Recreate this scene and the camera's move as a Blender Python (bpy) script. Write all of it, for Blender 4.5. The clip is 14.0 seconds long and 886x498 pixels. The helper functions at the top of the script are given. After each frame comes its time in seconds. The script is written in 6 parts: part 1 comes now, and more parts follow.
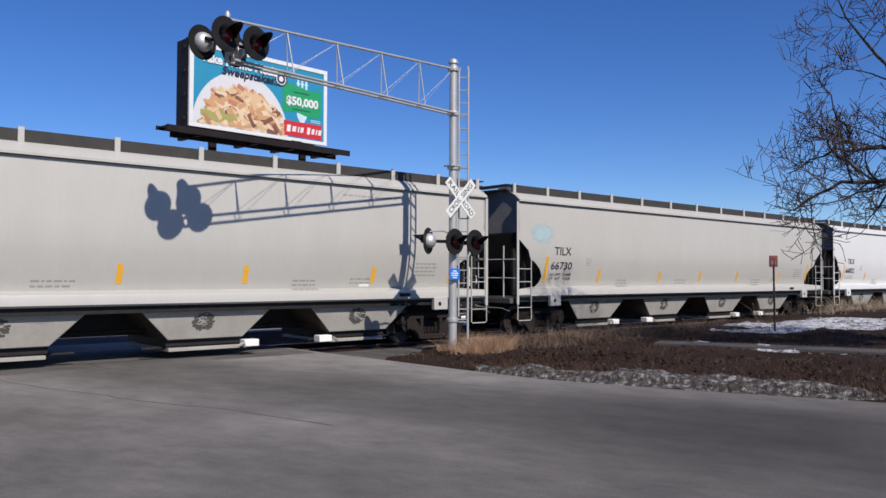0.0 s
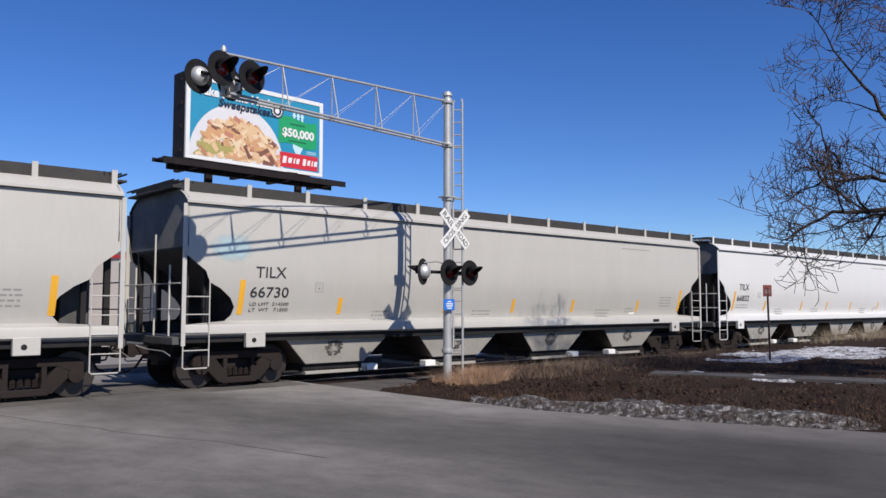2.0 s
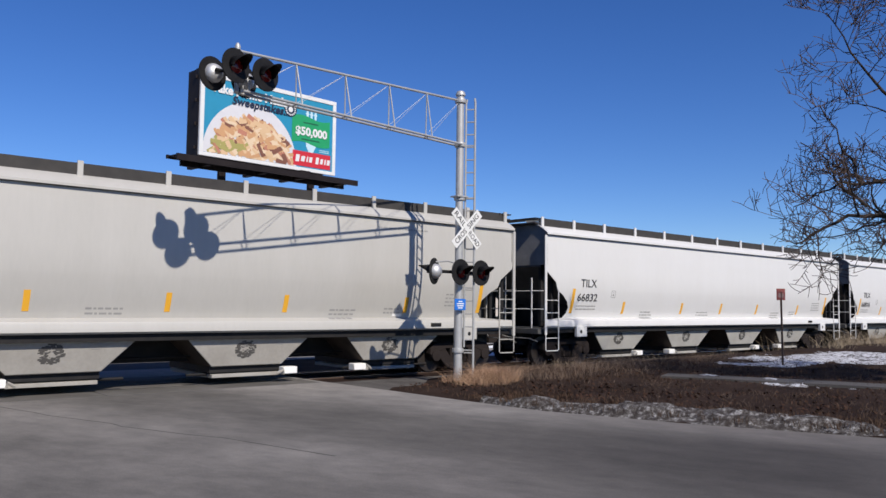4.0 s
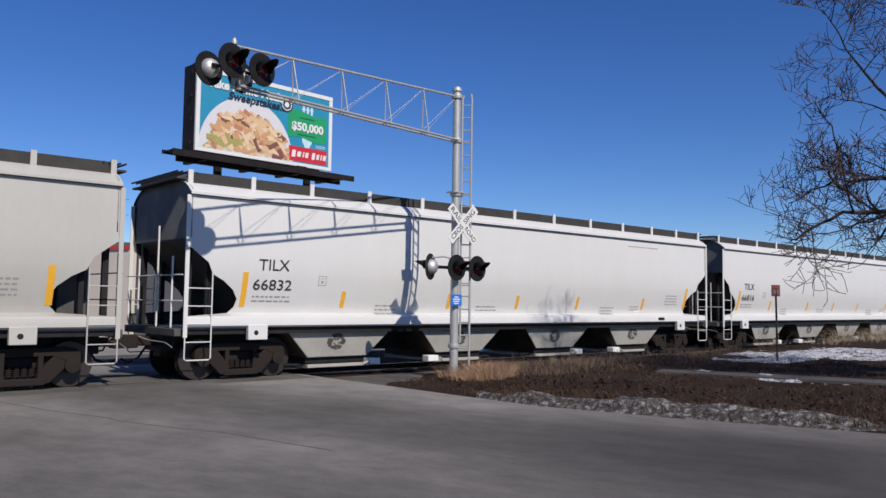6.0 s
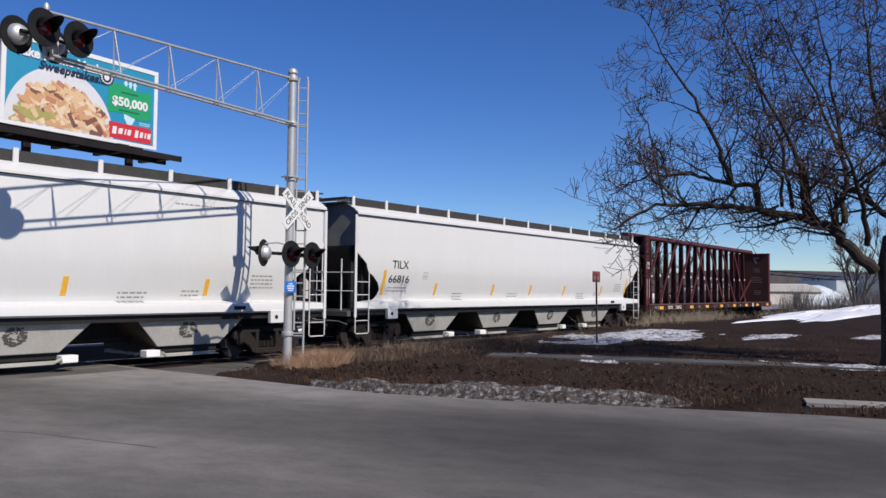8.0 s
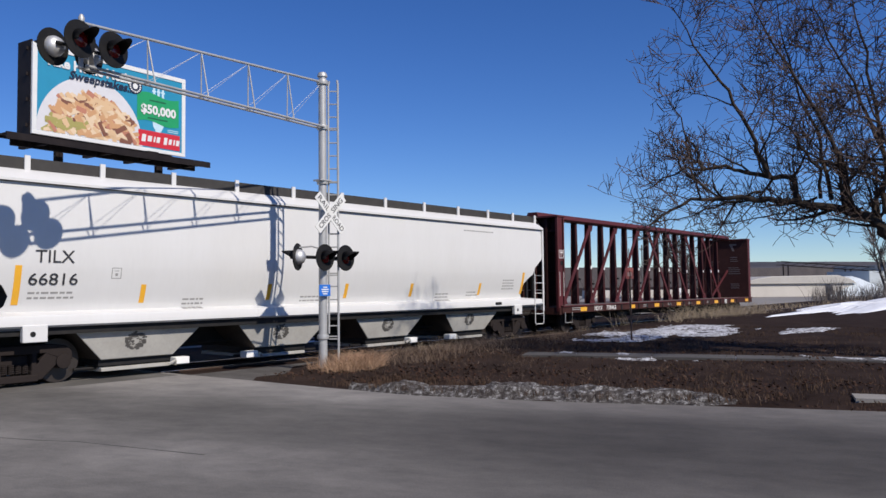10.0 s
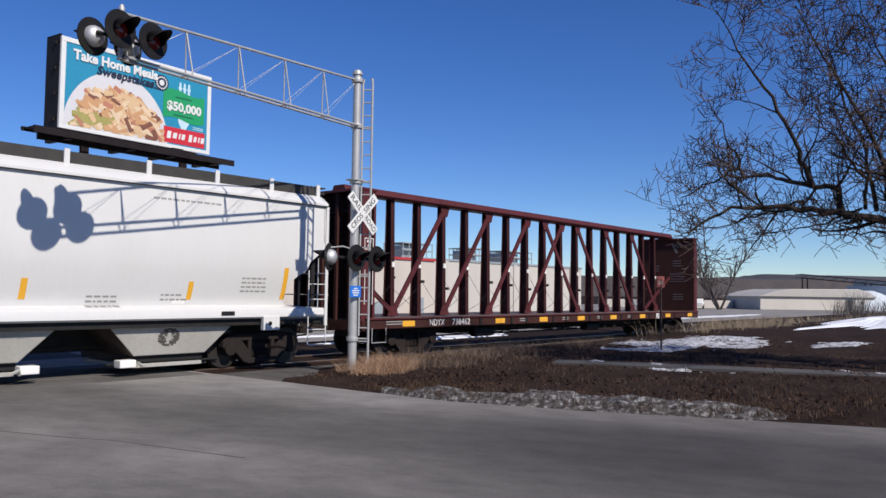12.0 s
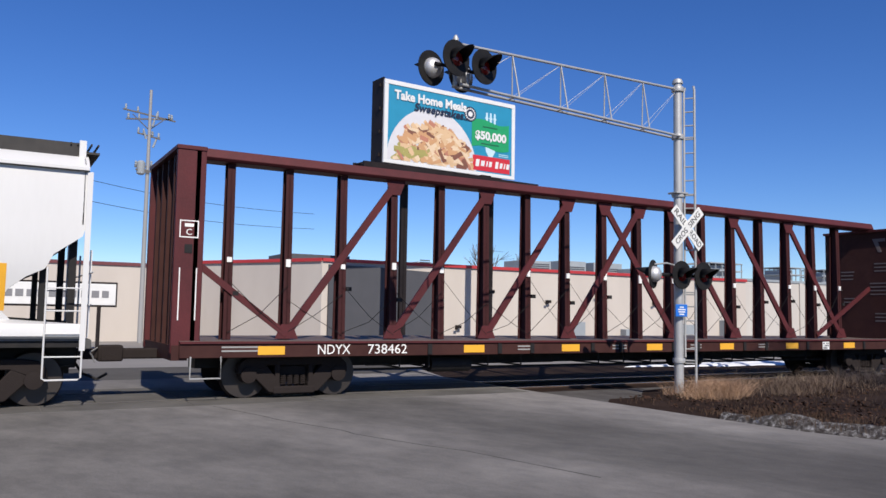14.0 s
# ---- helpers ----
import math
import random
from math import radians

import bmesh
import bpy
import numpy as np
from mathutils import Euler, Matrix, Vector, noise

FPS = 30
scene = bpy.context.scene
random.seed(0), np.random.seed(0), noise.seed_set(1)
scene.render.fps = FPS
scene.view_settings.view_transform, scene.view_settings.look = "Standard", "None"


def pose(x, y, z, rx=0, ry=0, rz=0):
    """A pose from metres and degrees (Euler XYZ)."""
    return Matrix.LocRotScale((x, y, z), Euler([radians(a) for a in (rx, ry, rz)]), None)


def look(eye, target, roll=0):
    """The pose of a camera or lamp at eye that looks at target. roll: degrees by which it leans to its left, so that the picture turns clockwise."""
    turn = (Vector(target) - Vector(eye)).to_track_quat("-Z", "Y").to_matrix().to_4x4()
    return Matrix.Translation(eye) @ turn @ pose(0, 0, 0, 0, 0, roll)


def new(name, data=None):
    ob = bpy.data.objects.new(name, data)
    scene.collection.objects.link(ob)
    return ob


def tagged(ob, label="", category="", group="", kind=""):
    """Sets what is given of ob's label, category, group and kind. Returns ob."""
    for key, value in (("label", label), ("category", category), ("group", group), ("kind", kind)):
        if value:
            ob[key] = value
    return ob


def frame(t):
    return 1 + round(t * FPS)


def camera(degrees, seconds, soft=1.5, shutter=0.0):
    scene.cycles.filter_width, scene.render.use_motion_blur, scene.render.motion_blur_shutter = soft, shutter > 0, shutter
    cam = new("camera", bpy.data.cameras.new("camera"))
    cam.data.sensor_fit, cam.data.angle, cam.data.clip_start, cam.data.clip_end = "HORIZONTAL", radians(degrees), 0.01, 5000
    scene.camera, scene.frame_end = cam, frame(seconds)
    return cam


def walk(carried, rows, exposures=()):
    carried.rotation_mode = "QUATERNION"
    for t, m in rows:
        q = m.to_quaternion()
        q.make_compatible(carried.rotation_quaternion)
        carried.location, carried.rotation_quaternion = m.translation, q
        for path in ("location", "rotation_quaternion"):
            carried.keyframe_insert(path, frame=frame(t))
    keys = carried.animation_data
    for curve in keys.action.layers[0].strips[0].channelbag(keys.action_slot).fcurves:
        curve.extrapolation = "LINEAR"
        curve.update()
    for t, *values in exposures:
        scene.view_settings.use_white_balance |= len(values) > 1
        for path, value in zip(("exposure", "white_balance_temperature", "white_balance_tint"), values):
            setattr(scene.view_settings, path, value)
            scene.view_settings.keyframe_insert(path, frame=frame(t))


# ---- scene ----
cam = camera(58.0, 14.0)
PATH = [
    (0, (1.992, -17.747, 1.808), (3.315, -16.248, 1.875), 0.2),
    (0.5, (1.978, -17.803, 1.814), (3.299, -16.306, 1.925), -0.7),
    (1, (1.997, -17.822, 1.811), (3.308, -16.317, 1.943), -0.8),
    (1.5, (2.011, -17.793, 1.813), (3.326, -16.293, 1.956), -0.3),
    (2, (1.981, -17.813, 1.821), (3.308, -16.324, 1.963), -0.0),
    (2.5, (1.991, -17.807, 1.825), (3.325, -16.323, 1.961), 0.1),
    (5, (2.003, -17.792, 1.803), (3.293, -16.271, 1.95), 1.0),
    (5.5, (1.993, -17.811, 1.8), (3.298, -16.302, 1.94), 0.8),
    (6, (1.98, -17.811, 1.803), (3.294, -16.308, 1.935), 0.8),
    (6.5, (1.956, -17.829, 1.809), (3.354, -16.403, 1.924), 0.9),
    (7, (1.965, -17.824, 1.803), (3.498, -16.544, 1.909), 1.1),
    (7.5, (1.999, -17.78, 1.812), (3.629, -16.625, 1.91), 1.1),
    (8, (2.0, -17.756, 1.847), (3.595, -16.554, 1.946), 0.6),
    (8.2, (2.0, -17.732, 1.853), (3.563, -16.488, 1.953), 0.2),
    (10.3, (1.922, -17.502, 1.887), (3.477, -16.246, 1.98), -0.8),
    (10.5, (1.921, -17.467, 1.884), (3.462, -16.192, 1.939), -0.8),
    (11, (1.936, -17.353, 1.875), (3.474, -16.074, 1.903), -0.2),
    (11.5, (1.94, -17.166, 1.871), (3.475, -15.886, 1.96), -0.6),
    (12, (1.913, -16.981, 1.862), (3.449, -15.705, 1.97), 0.8),
    (12.5, (1.84, -16.768, 1.86), (3.369, -15.487, 2.006), -1.9),
    (13, (1.781, -16.62, 1.804), (3.162, -15.179, 1.934), -1.5),
    (13.5, (1.709, -16.491, 1.76), (2.971, -14.944, 1.89), -1.4),
    (14, (1.62, -16.311, 1.739), (2.605, -14.578, 1.895), 1.0),
]
walk(cam, [(t, look(eye, target, roll)) for t, eye, target, roll in PATH], exposures=((0, 0.1), (2.5, 0.16), (5.0, 0.03), (6.5, -0.08), (8.0, 0.06), (11.0, 0.05), (13.0, 0.16), (14.0, 0.17)))


# ---- light ----
SUN_FROM = Vector((-0.16, -1.0, 0.85)).normalized()
world = bpy.data.worlds.new("world")
scene.world = world
world.use_nodes = True
wn, wl = world.node_tree.nodes, world.node_tree.links
sky = wn.new("ShaderNodeTexSky")
sky.sky_type, sky.sun_disc = "NISHITA", False
sky.sun_elevation, sky.sun_rotation = math.asin(SUN_FROM.z), math.atan2(SUN_FROM.x, SUN_FROM.y)
sky.air_density, sky.dust_density, sky.ozone_density, sky.altitude = 1.0, 0.0, 6.0, 1500
wn["Background"].inputs["Strength"].default_value = 0.105
vivid = wn.new("ShaderNodeHueSaturation")
vivid.inputs["Saturation"].default_value, vivid.inputs["Hue"].default_value = 1.19, 0.5135
wl.new(sky.outputs["Color"], vivid.inputs["Color"])
wl.new(vivid.outputs["Color"], wn["Background"].inputs["Color"])
sun_data = bpy.data.lights.new("sun", "SUN")
sun_data.energy, sun_data.angle, sun_data.color = 4.75, radians(0.53), (1.0, 0.925, 0.83)
sun = new("sun", sun_data)
sun.matrix_world = look(SUN_FROM * 50, (0, 0, 0))


# ---- materials ----
def material(name, colour, rough=0.6, metal=0.0, second=None, scale=3.0, amount=0.5, bump=0.0, bump_scale=60.0, grime=0.0, stretch=(1, 1, 1), glow=None, world_space=False, spec=0.5):
    """Base colour with two scales of variation: broad stains towards `second`, fine grain, and fine relief."""
    m = bpy.data.materials.new(name)
    m.use_nodes = True
    n, l = m.node_tree.nodes, m.node_tree.links
    b = n["Principled BSDF"]
    b.inputs["Roughness"].default_value, b.inputs["Metallic"].default_value, b.inputs["Specular IOR Level"].default_value = rough, metal, spec
    tc = n.new("ShaderNodeTexCoord")
    mp = n.new("ShaderNodeMapping")
    mp.inputs["Scale"].default_value = stretch
    if world_space:
        geo = n.new("ShaderNodeNewGeometry")
        l.new(geo.outputs["Position"], mp.inputs["Vector"])
    else:
        l.new(tc.outputs["Object"], mp.inputs["Vector"])
    broad = n.new("ShaderNodeTexNoise")
    broad.inputs["Scale"].default_value, broad.inputs["Detail"].default_value, broad.inputs["Roughness"].default_value = scale, 6, 0.62
    l.new(mp.outputs["Vector"], broad.inputs["Vector"])
    ramp = n.new("ShaderNodeValToRGB")
    ramp.color_ramp.elements[0].position, ramp.color_ramp.elements[1].position = 0.5 - 0.22, 0.5 + 0.22
    l.new(broad.outputs["Fac"], ramp.inputs["Fac"])
    second = second or tuple(c * 0.75 for c in colour)
    mixed = n.new("ShaderNodeMix")
    mixed.data_type = "RGBA"
    mixed.inputs[6].default_value, mixed.inputs[7].default_value = (*colour, 1), (*second, 1)
    k = n.new("ShaderNodeMath")
    k.operation = "MULTIPLY"
    k.inputs[1].default_value = amount
    l.new(ramp.outputs["Color"], k.inputs[0])
    l.new(k.outputs[0], mixed.inputs[0])
    fine = n.new("ShaderNodeTexNoise")
    fine.inputs["Scale"].default_value, fine.inputs["Detail"].default_value = bump_scale, 4
    l.new(mp.outputs["Vector"], fine.inputs["Vector"])
    out = mixed.outputs[2]
    if grime:
        spots = n.new("ShaderNodeMix")
        spots.data_type, spots.blend_type = "RGBA", "MULTIPLY"
        spots.inputs[0].default_value = grime
        l.new(out, spots.inputs[6])
        l.new(fine.outputs["Color"], n.new("ShaderNodeRGBToBW").inputs[0])
        bw = n["RGB to BW"]
        r2 = n.new("ShaderNodeValToRGB")
        r2.color_ramp.elements[0].position, r2.color_ramp.elements[1].position = 0.3, 0.6
        r2.color_ramp.elements[0].color = (0.45, 0.45, 0.45, 1)
        l.new(bw.outputs[0], r2.inputs["Fac"])
        l.new(r2.outputs["Color"], spots.inputs[7])
        out = spots.outputs[2]
    l.new(out, b.inputs["Base Color"])
    if bump:
        bp = n.new("ShaderNodeBump")
        bp.inputs["Strength"].default_value, bp.inputs["Distance"].default_value = bump, 0.02
        l.new(fine.outputs["Fac"], bp.inputs["Height"])
        l.new(bp.outputs["Normal"], b.inputs["Normal"])
    if glow:
        b.inputs["Emission Color"].default_value, b.inputs["Emission Strength"].default_value = (*glow[0], 1), glow[1]
    return m


GREY_PAINT = material("grey_car_paint", (0.455, 0.442, 0.412), 0.5, second=(0.39, 0.376, 0.344), scale=0.7, amount=0.5, bump=0.04, bump_scale=9, grime=0.06, stretch=(1.6, 1, 0.35))
WHITE_PAINT = material("white_car_paint", (0.63, 0.626, 0.617), 0.45, second=(0.565, 0.556, 0.536), scale=0.7, amount=0.4, bump=0.04, bump_scale=9, grime=0.04, stretch=(1.6, 1, 0.35))
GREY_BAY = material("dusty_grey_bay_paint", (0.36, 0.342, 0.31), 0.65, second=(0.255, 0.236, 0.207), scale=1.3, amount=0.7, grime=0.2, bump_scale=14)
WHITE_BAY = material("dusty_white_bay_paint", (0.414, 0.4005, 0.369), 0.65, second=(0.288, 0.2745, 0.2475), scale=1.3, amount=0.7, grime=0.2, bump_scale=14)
SHADED_DUST = material("brown_dust_and_shade", (0.085, 0.07, 0.06), 0.85, second=(0.045, 0.037, 0.032), scale=1.6, amount=0.8, grime=0.3, bump_scale=14, spec=0.1)
TRUCK = material("sooty_cast_steel", (0.025, 0.02, 0.019), 0.9, 0.0, second=(0.022, 0.017, 0.016), scale=5, amount=0.7, bump=0.3, bump_scale=40, spec=0.12)
WHEEL = material("worn_wheel_steel", (0.026, 0.02, 0.019), 0.7, 0.1, second=(0.045, 0.034, 0.03), scale=6, bump=0.1, spec=0.12)
RUBBED = material("rubbed_rim_steel", (0.06, 0.05, 0.045), 0.45, 0.6, scale=9)
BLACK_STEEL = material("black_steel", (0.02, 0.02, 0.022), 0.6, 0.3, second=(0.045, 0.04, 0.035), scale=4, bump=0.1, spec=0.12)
DARK_GRATING = material("dark_walkway_grating", (0.045, 0.043, 0.042), 0.7, 0.2, second=(0.08, 0.075, 0.07), scale=4, spec=0.12)
# Grey for the end sheets, mixed dark to include their shade.
END_PAINT = material("shaded_end_paint", (0.27, 0.265, 0.26), 0.65, second=(0.12, 0.12, 0.12), scale=1.2, amount=0.8, spec=0.12)
PANEL = material("dark_crossing_panel", (0.15, 0.142, 0.132), 0.85, second=(0.07, 0.066, 0.061), scale=0.8, amount=0.8, bump=0.3, bump_scale=30, world_space=True, spec=0.05)
GRATING = material("galvanised_grating", (0.16, 0.16, 0.16), 0.6, 0.5, second=(0.09, 0.085, 0.08), scale=5)
YELLOW = material("yellow_reflective_sheet", (0.78, 0.4, 0.03), 0.4, second=(0.6, 0.3, 0.04), scale=9, amount=0.4)
DECAL = material("black_stencil_paint", (0.03, 0.03, 0.035), 0.6)
FADED_DARK = material("smudged_stencil_paint", (0.07, 0.065, 0.06), 0.7)
FADED = material("faded_stencil_paint", (0.29, 0.285, 0.275), 0.6)
DIM_MARK = material("dusty_stencil_paint", (0.16, 0.13, 0.125), 0.7)
WHITE_MARK = material("white_stencil_paint", (0.8, 0.79, 0.76), 0.5)


def chalk():
    """Thin chalk that covers the paint unevenly and thins out towards its rim."""
    m = bpy.data.materials.new("pale_blue_chalk")
    m.use_nodes = True
    n, l = m.node_tree.nodes, m.node_tree.links
    b = n["Principled BSDF"]
    b.inputs["Base Color"].default_value, b.inputs["Roughness"].default_value = (0.42, 0.6, 0.66, 1), 0.9
    tc, mp, g, f, r = (n.new("ShaderNode" + k) for k in ("TexCoord", "Mapping", "TexGradient", "TexNoise", "ValToRGB"))
    l.new(tc.outputs["Object"], mp.inputs["Vector"])
    mp.inputs["Location"].default_value, mp.inputs["Scale"].default_value = (-1.15 / 0.72, 0, -3.1 / 0.4), (1 / 0.72, 0, 1 / 0.4)
    g.gradient_type = "SPHERICAL"
    l.new(mp.outputs["Vector"], g.inputs["Vector"])
    f.inputs["Scale"].default_value, f.inputs["Detail"].default_value = 3.2, 8
    l.new(tc.outputs["Object"], f.inputs["Vector"])
    k = n.new("ShaderNodeMath")
    k.operation = "MULTIPLY"
    l.new(g.outputs["Fac"], k.inputs[0])
    l.new(f.outputs["Fac"], k.inputs[1])
    r.color_ramp.elements[0].position, r.color_ramp.elements[1].position = 0.08, 0.3
    r.color_ramp.elements[1].color = (0.6, 0.6, 0.6, 1)
    l.new(k.outputs[0], r.inputs["Fac"])
    l.new(r.outputs["Color"], b.inputs["Alpha"])
    return m


TAG_BLUE = chalk()
BROWN = material("oxide_brown_paint", (0.1, 0.02, 0.023), 0.6, second=(0.055, 0.014, 0.016), scale=1.6, amount=0.8, bump=0.15, bump_scale=30, grime=0.3, spec=0.25)
# Post brown: weathered streaks, plus a darker tone that holds the posts' shading.
BROWN_SHADED = material("shaded_weathered_brown", (0.062, 0.018, 0.019), 0.65, second=(0.03, 0.012, 0.012), scale=2.2, amount=0.9, bump=0.15, bump_scale=30, grime=0.4, stretch=(1, 1, 0.3), spec=0.15)
BROWN_DARK = material("dark_brown_paint", (0.04, 0.016, 0.015), 0.7, second=(0.065, 0.028, 0.023), scale=2.5, amount=0.8, bump=0.15, bump_scale=30, spec=0.12)
DECK = material("worn_brown_deck", (0.13, 0.1, 0.085), 0.7, second=(0.07, 0.04, 0.035), scale=3, bump=0.2)
GALV = material("galvanised_steel", (0.46, 0.46, 0.45), 0.5, 0.35, second=(0.33, 0.33, 0.33), scale=4, amount=0.7, bump=0.08, bump_scale=35)
ALU = material("brushed_aluminium", (0.62, 0.62, 0.62), 0.55, 0.7, second=(0.42, 0.42, 0.42), scale=5)
SIGNAL_BLACK = material("matt_black_signal_paint", (0.012, 0.012, 0.013), 0.55, second=(0.03, 0.028, 0.027), scale=6, spec=0.12)
LENS = material("red_signal_glass", (0.16, 0.006, 0.006), 0.15, second=(0.09, 0.004, 0.004), scale=10, amount=0.6)
SIGN_WHITE = material("white_sign_sheet", (0.704, 0.704, 0.6864), 0.45, second=(0.5984, 0.5896, 0.5632), scale=5, amount=0.5)
SIGN_BLUE = material("blue_sign_sheet", (0.02, 0.16, 0.6), 0.4)
SIGN_RED = material("weathered_red_sign_sheet", (0.2, 0.03, 0.028), 0.6, second=(0.26, 0.1, 0.085), scale=8, amount=0.7)
POST_BROWN = material("rusty_sign_post", (0.09, 0.055, 0.04), 0.8, second=(0.05, 0.04, 0.035), scale=7)
SOIL = material("dead_turf_and_bare_soil", (0.018, 0.0115, 0.0092), 0.95, second=(0.044, 0.029, 0.0235), scale=0.9, amount=0.9, bump=0.9, bump_scale=14, grime=0.4, world_space=True, spec=0.05)
BALLAST = material("grey_ballast_stone", (0.204, 0.18, 0.162), 0.9, second=(0.108, 0.096, 0.084), scale=2.0, amount=0.7, bump=1.0, bump_scale=16, grime=0.6, world_space=True)
CONCRETE = material("weathered_concrete", (0.2805, 0.2635, 0.238), 0.85, second=(0.187, 0.17, 0.153), scale=0.9, amount=0.8, bump=0.3, bump_scale=30, world_space=True)
PATH_STONE = material("damp_old_concrete", (0.08772, 0.081, 0.07764), 0.9, second=(0.04056, 0.03708, 0.03372), scale=0.6, amount=0.9, bump=0.3, bump_scale=30, world_space=True)
LOT = material("worn_lot_asphalt", (0.255, 0.2396, 0.2244), 0.9, second=(0.1632, 0.153, 0.1428), scale=0.25, amount=0.8, bump=0.3, bump_scale=25, world_space=True)
DARK_ASPHALT = material("dark_apron_asphalt", (0.1, 0.095, 0.09), 0.95, spec=0.05, second=(0.06, 0.057, 0.054), scale=0.5, amount=0.8, bump=0.3, bump_scale=30, world_space=True)
SHOULDER = material("dark_oily_gravel", (0.13, 0.122, 0.115), 0.92, second=(0.05, 0.045, 0.042), scale=1.4, amount=0.9, bump=0.8, bump_scale=30, grime=0.5, world_space=True, spec=0.1)
SNOW = material("old_snow", (0.7722, 0.792, 0.8316), 0.6, second=(0.594, 0.6039, 0.6237), scale=1.8, amount=0.7, bump=0.6, bump_scale=12, world_space=True)
RAIL = material("rusty_rail_steel", (0.1, 0.06, 0.04), 0.6, 0.4, second=(0.06, 0.04, 0.03), scale=6)
RAIL_TOP = material("shiny_rail_head", (0.55, 0.54, 0.52), 0.25, 0.9)
TIE = material("creosoted_wood", (0.06, 0.05, 0.042), 0.9, second=(0.1, 0.085, 0.07), scale=5, bump=0.4, stretch=(6, 0.6, 6))
BARK = material("grey_brown_bark", (0.06, 0.046, 0.036), 0.9, second=(0.028, 0.022, 0.018), scale=3, amount=0.9, bump=0.9, bump_scale=26, stretch=(1.6, 1.6, 0.5), spec=0.12)
TWIG = material("dark_twig_bark", (0.06, 0.043, 0.038), 0.85, second=(0.1, 0.072, 0.062), scale=3, bump=0.1, spec=0.12)
FAR_TWIG = material("pale_far_twigs", (0.115, 0.098, 0.088), 0.9)
DRY_GRASS = material("dry_tan_grass", (0.47, 0.31, 0.2), 0.9, second=(0.27, 0.16, 0.1), scale=2.2, amount=0.8, world_space=True, spec=0.12)
DULL_GRASS = material("dull_dead_grass", (0.21, 0.155, 0.118), 0.9, second=(0.1, 0.07, 0.054), scale=2.2, amount=0.8, world_space=True, spec=0.12)
DRY_WEED = material("dry_brown_weeds", (0.0884, 0.05616, 0.03744), 0.9, second=(0.0416, 0.02808, 0.0208), scale=2.2, amount=0.8, world_space=True, spec=0.12)
STRAW = material("pale_straw_grass", (0.36, 0.29, 0.2), 0.9, second=(0.2, 0.15, 0.1), scale=1.2, amount=0.8, world_space=True)
LEAF_LITTER = material("brown_fallen_leaves", (0.058, 0.031, 0.021), 0.9, second=(0.026, 0.0155, 0.0115), scale=3, amount=0.8, world_space=True, spec=0.12)
WALL_CREAM = material("cream_painted_block", (0.5104, 0.462, 0.4092), 0.75, second=(0.4312, 0.3828, 0.3388), scale=0.5, amount=0.7, bump=0.1, bump_scale=8, stretch=(1, 1, 0.4))
WALL_GREY = material("pale_grey_block", (0.5, 0.47, 0.43), 0.75, second=(0.42, 0.39, 0.35), scale=0.5, amount=0.7, bump=0.1, bump_scale=8, stretch=(1, 1, 0.4))
WALL_DARK = material("charcoal_cladding", (0.05, 0.052, 0.06), 0.6, second=(0.07, 0.07, 0.08), scale=1.0)
TRIM_RED = material("red_roof_trim", (0.42, 0.03, 0.035), 0.5, second=(0.33, 0.03, 0.03), scale=2)
TRIM_DARK = material("dark_red_trim", (0.13, 0.03, 0.035), 0.6)
ROOF_UNIT = material("grey_rooftop_unit", (0.28, 0.31, 0.33), 0.6, second=(0.2, 0.22, 0.24), scale=1.5)
# Dark grey that holds the shade inside the shell and car ends.
SHADE_PAINT = material("shade_dark_paint", (0.1, 0.098, 0.095), 0.7, second=(0.05, 0.05, 0.05), scale=2, amount=0.7, spec=0.12)
DARK_STEEL = material("dark_painted_steel", (0.018, 0.015, 0.016), 0.6, 0.3, second=(0.04, 0.031, 0.029), scale=2, spec=0.12)


def plain(name, colour, rough=0.55):
    return material(name, colour, rough, second=tuple(min(1, c * 0.86) for c in colour), scale=2.5, amount=0.6)


POSTER_BLUE = plain("poster_teal_ink", (0.015, 0.24, 0.4))
POSTER_WHITE = plain("poster_white_ink", (0.7, 0.7, 0.69))
POSTER_GREEN = plain("poster_green_ink", (0.01, 0.3, 0.11))
POSTER_RED = plain("poster_red_ink", (0.55, 0.02, 0.035))
POSTER_NAVY = plain("poster_navy_ink", (0.012, 0.02, 0.05))
PALE_INK = plain("poster_pale_blue_ink", (0.5, 0.68, 0.76))
BOWL = plain("poster_bowl_print", (0.63, 0.62, 0.64))
PASTA = [plain("poster_pasta_print", c) for c in ((0.56, 0.31, 0.15), (0.66, 0.45, 0.26), (0.46, 0.19, 0.12), (0.36, 0.32, 0.1), (0.72, 0.55, 0.37), (0.2, 0.08, 0.05))]


def road_material():
    """Old asphalt with lengthwise lane wear: w runs across the road, v along it."""
    m = bpy.data.materials.new("old_grey_asphalt")
    m.use_nodes = True
    n, l = m.node_tree.nodes, m.node_tree.links
    b = n["Principled BSDF"]
    b.inputs["Roughness"].default_value, b.inputs["Specular IOR Level"].default_value = 0.9, 0.2
    geo = n.new("ShaderNodeNewGeometry")
    mp = n.new("ShaderNodeMapping")
    mp.inputs["Rotation"].default_value = (0, 0, radians(-16.3))
    l.new(geo.outputs["Position"], mp.inputs["Vector"])
    return m, n, l, b, mp


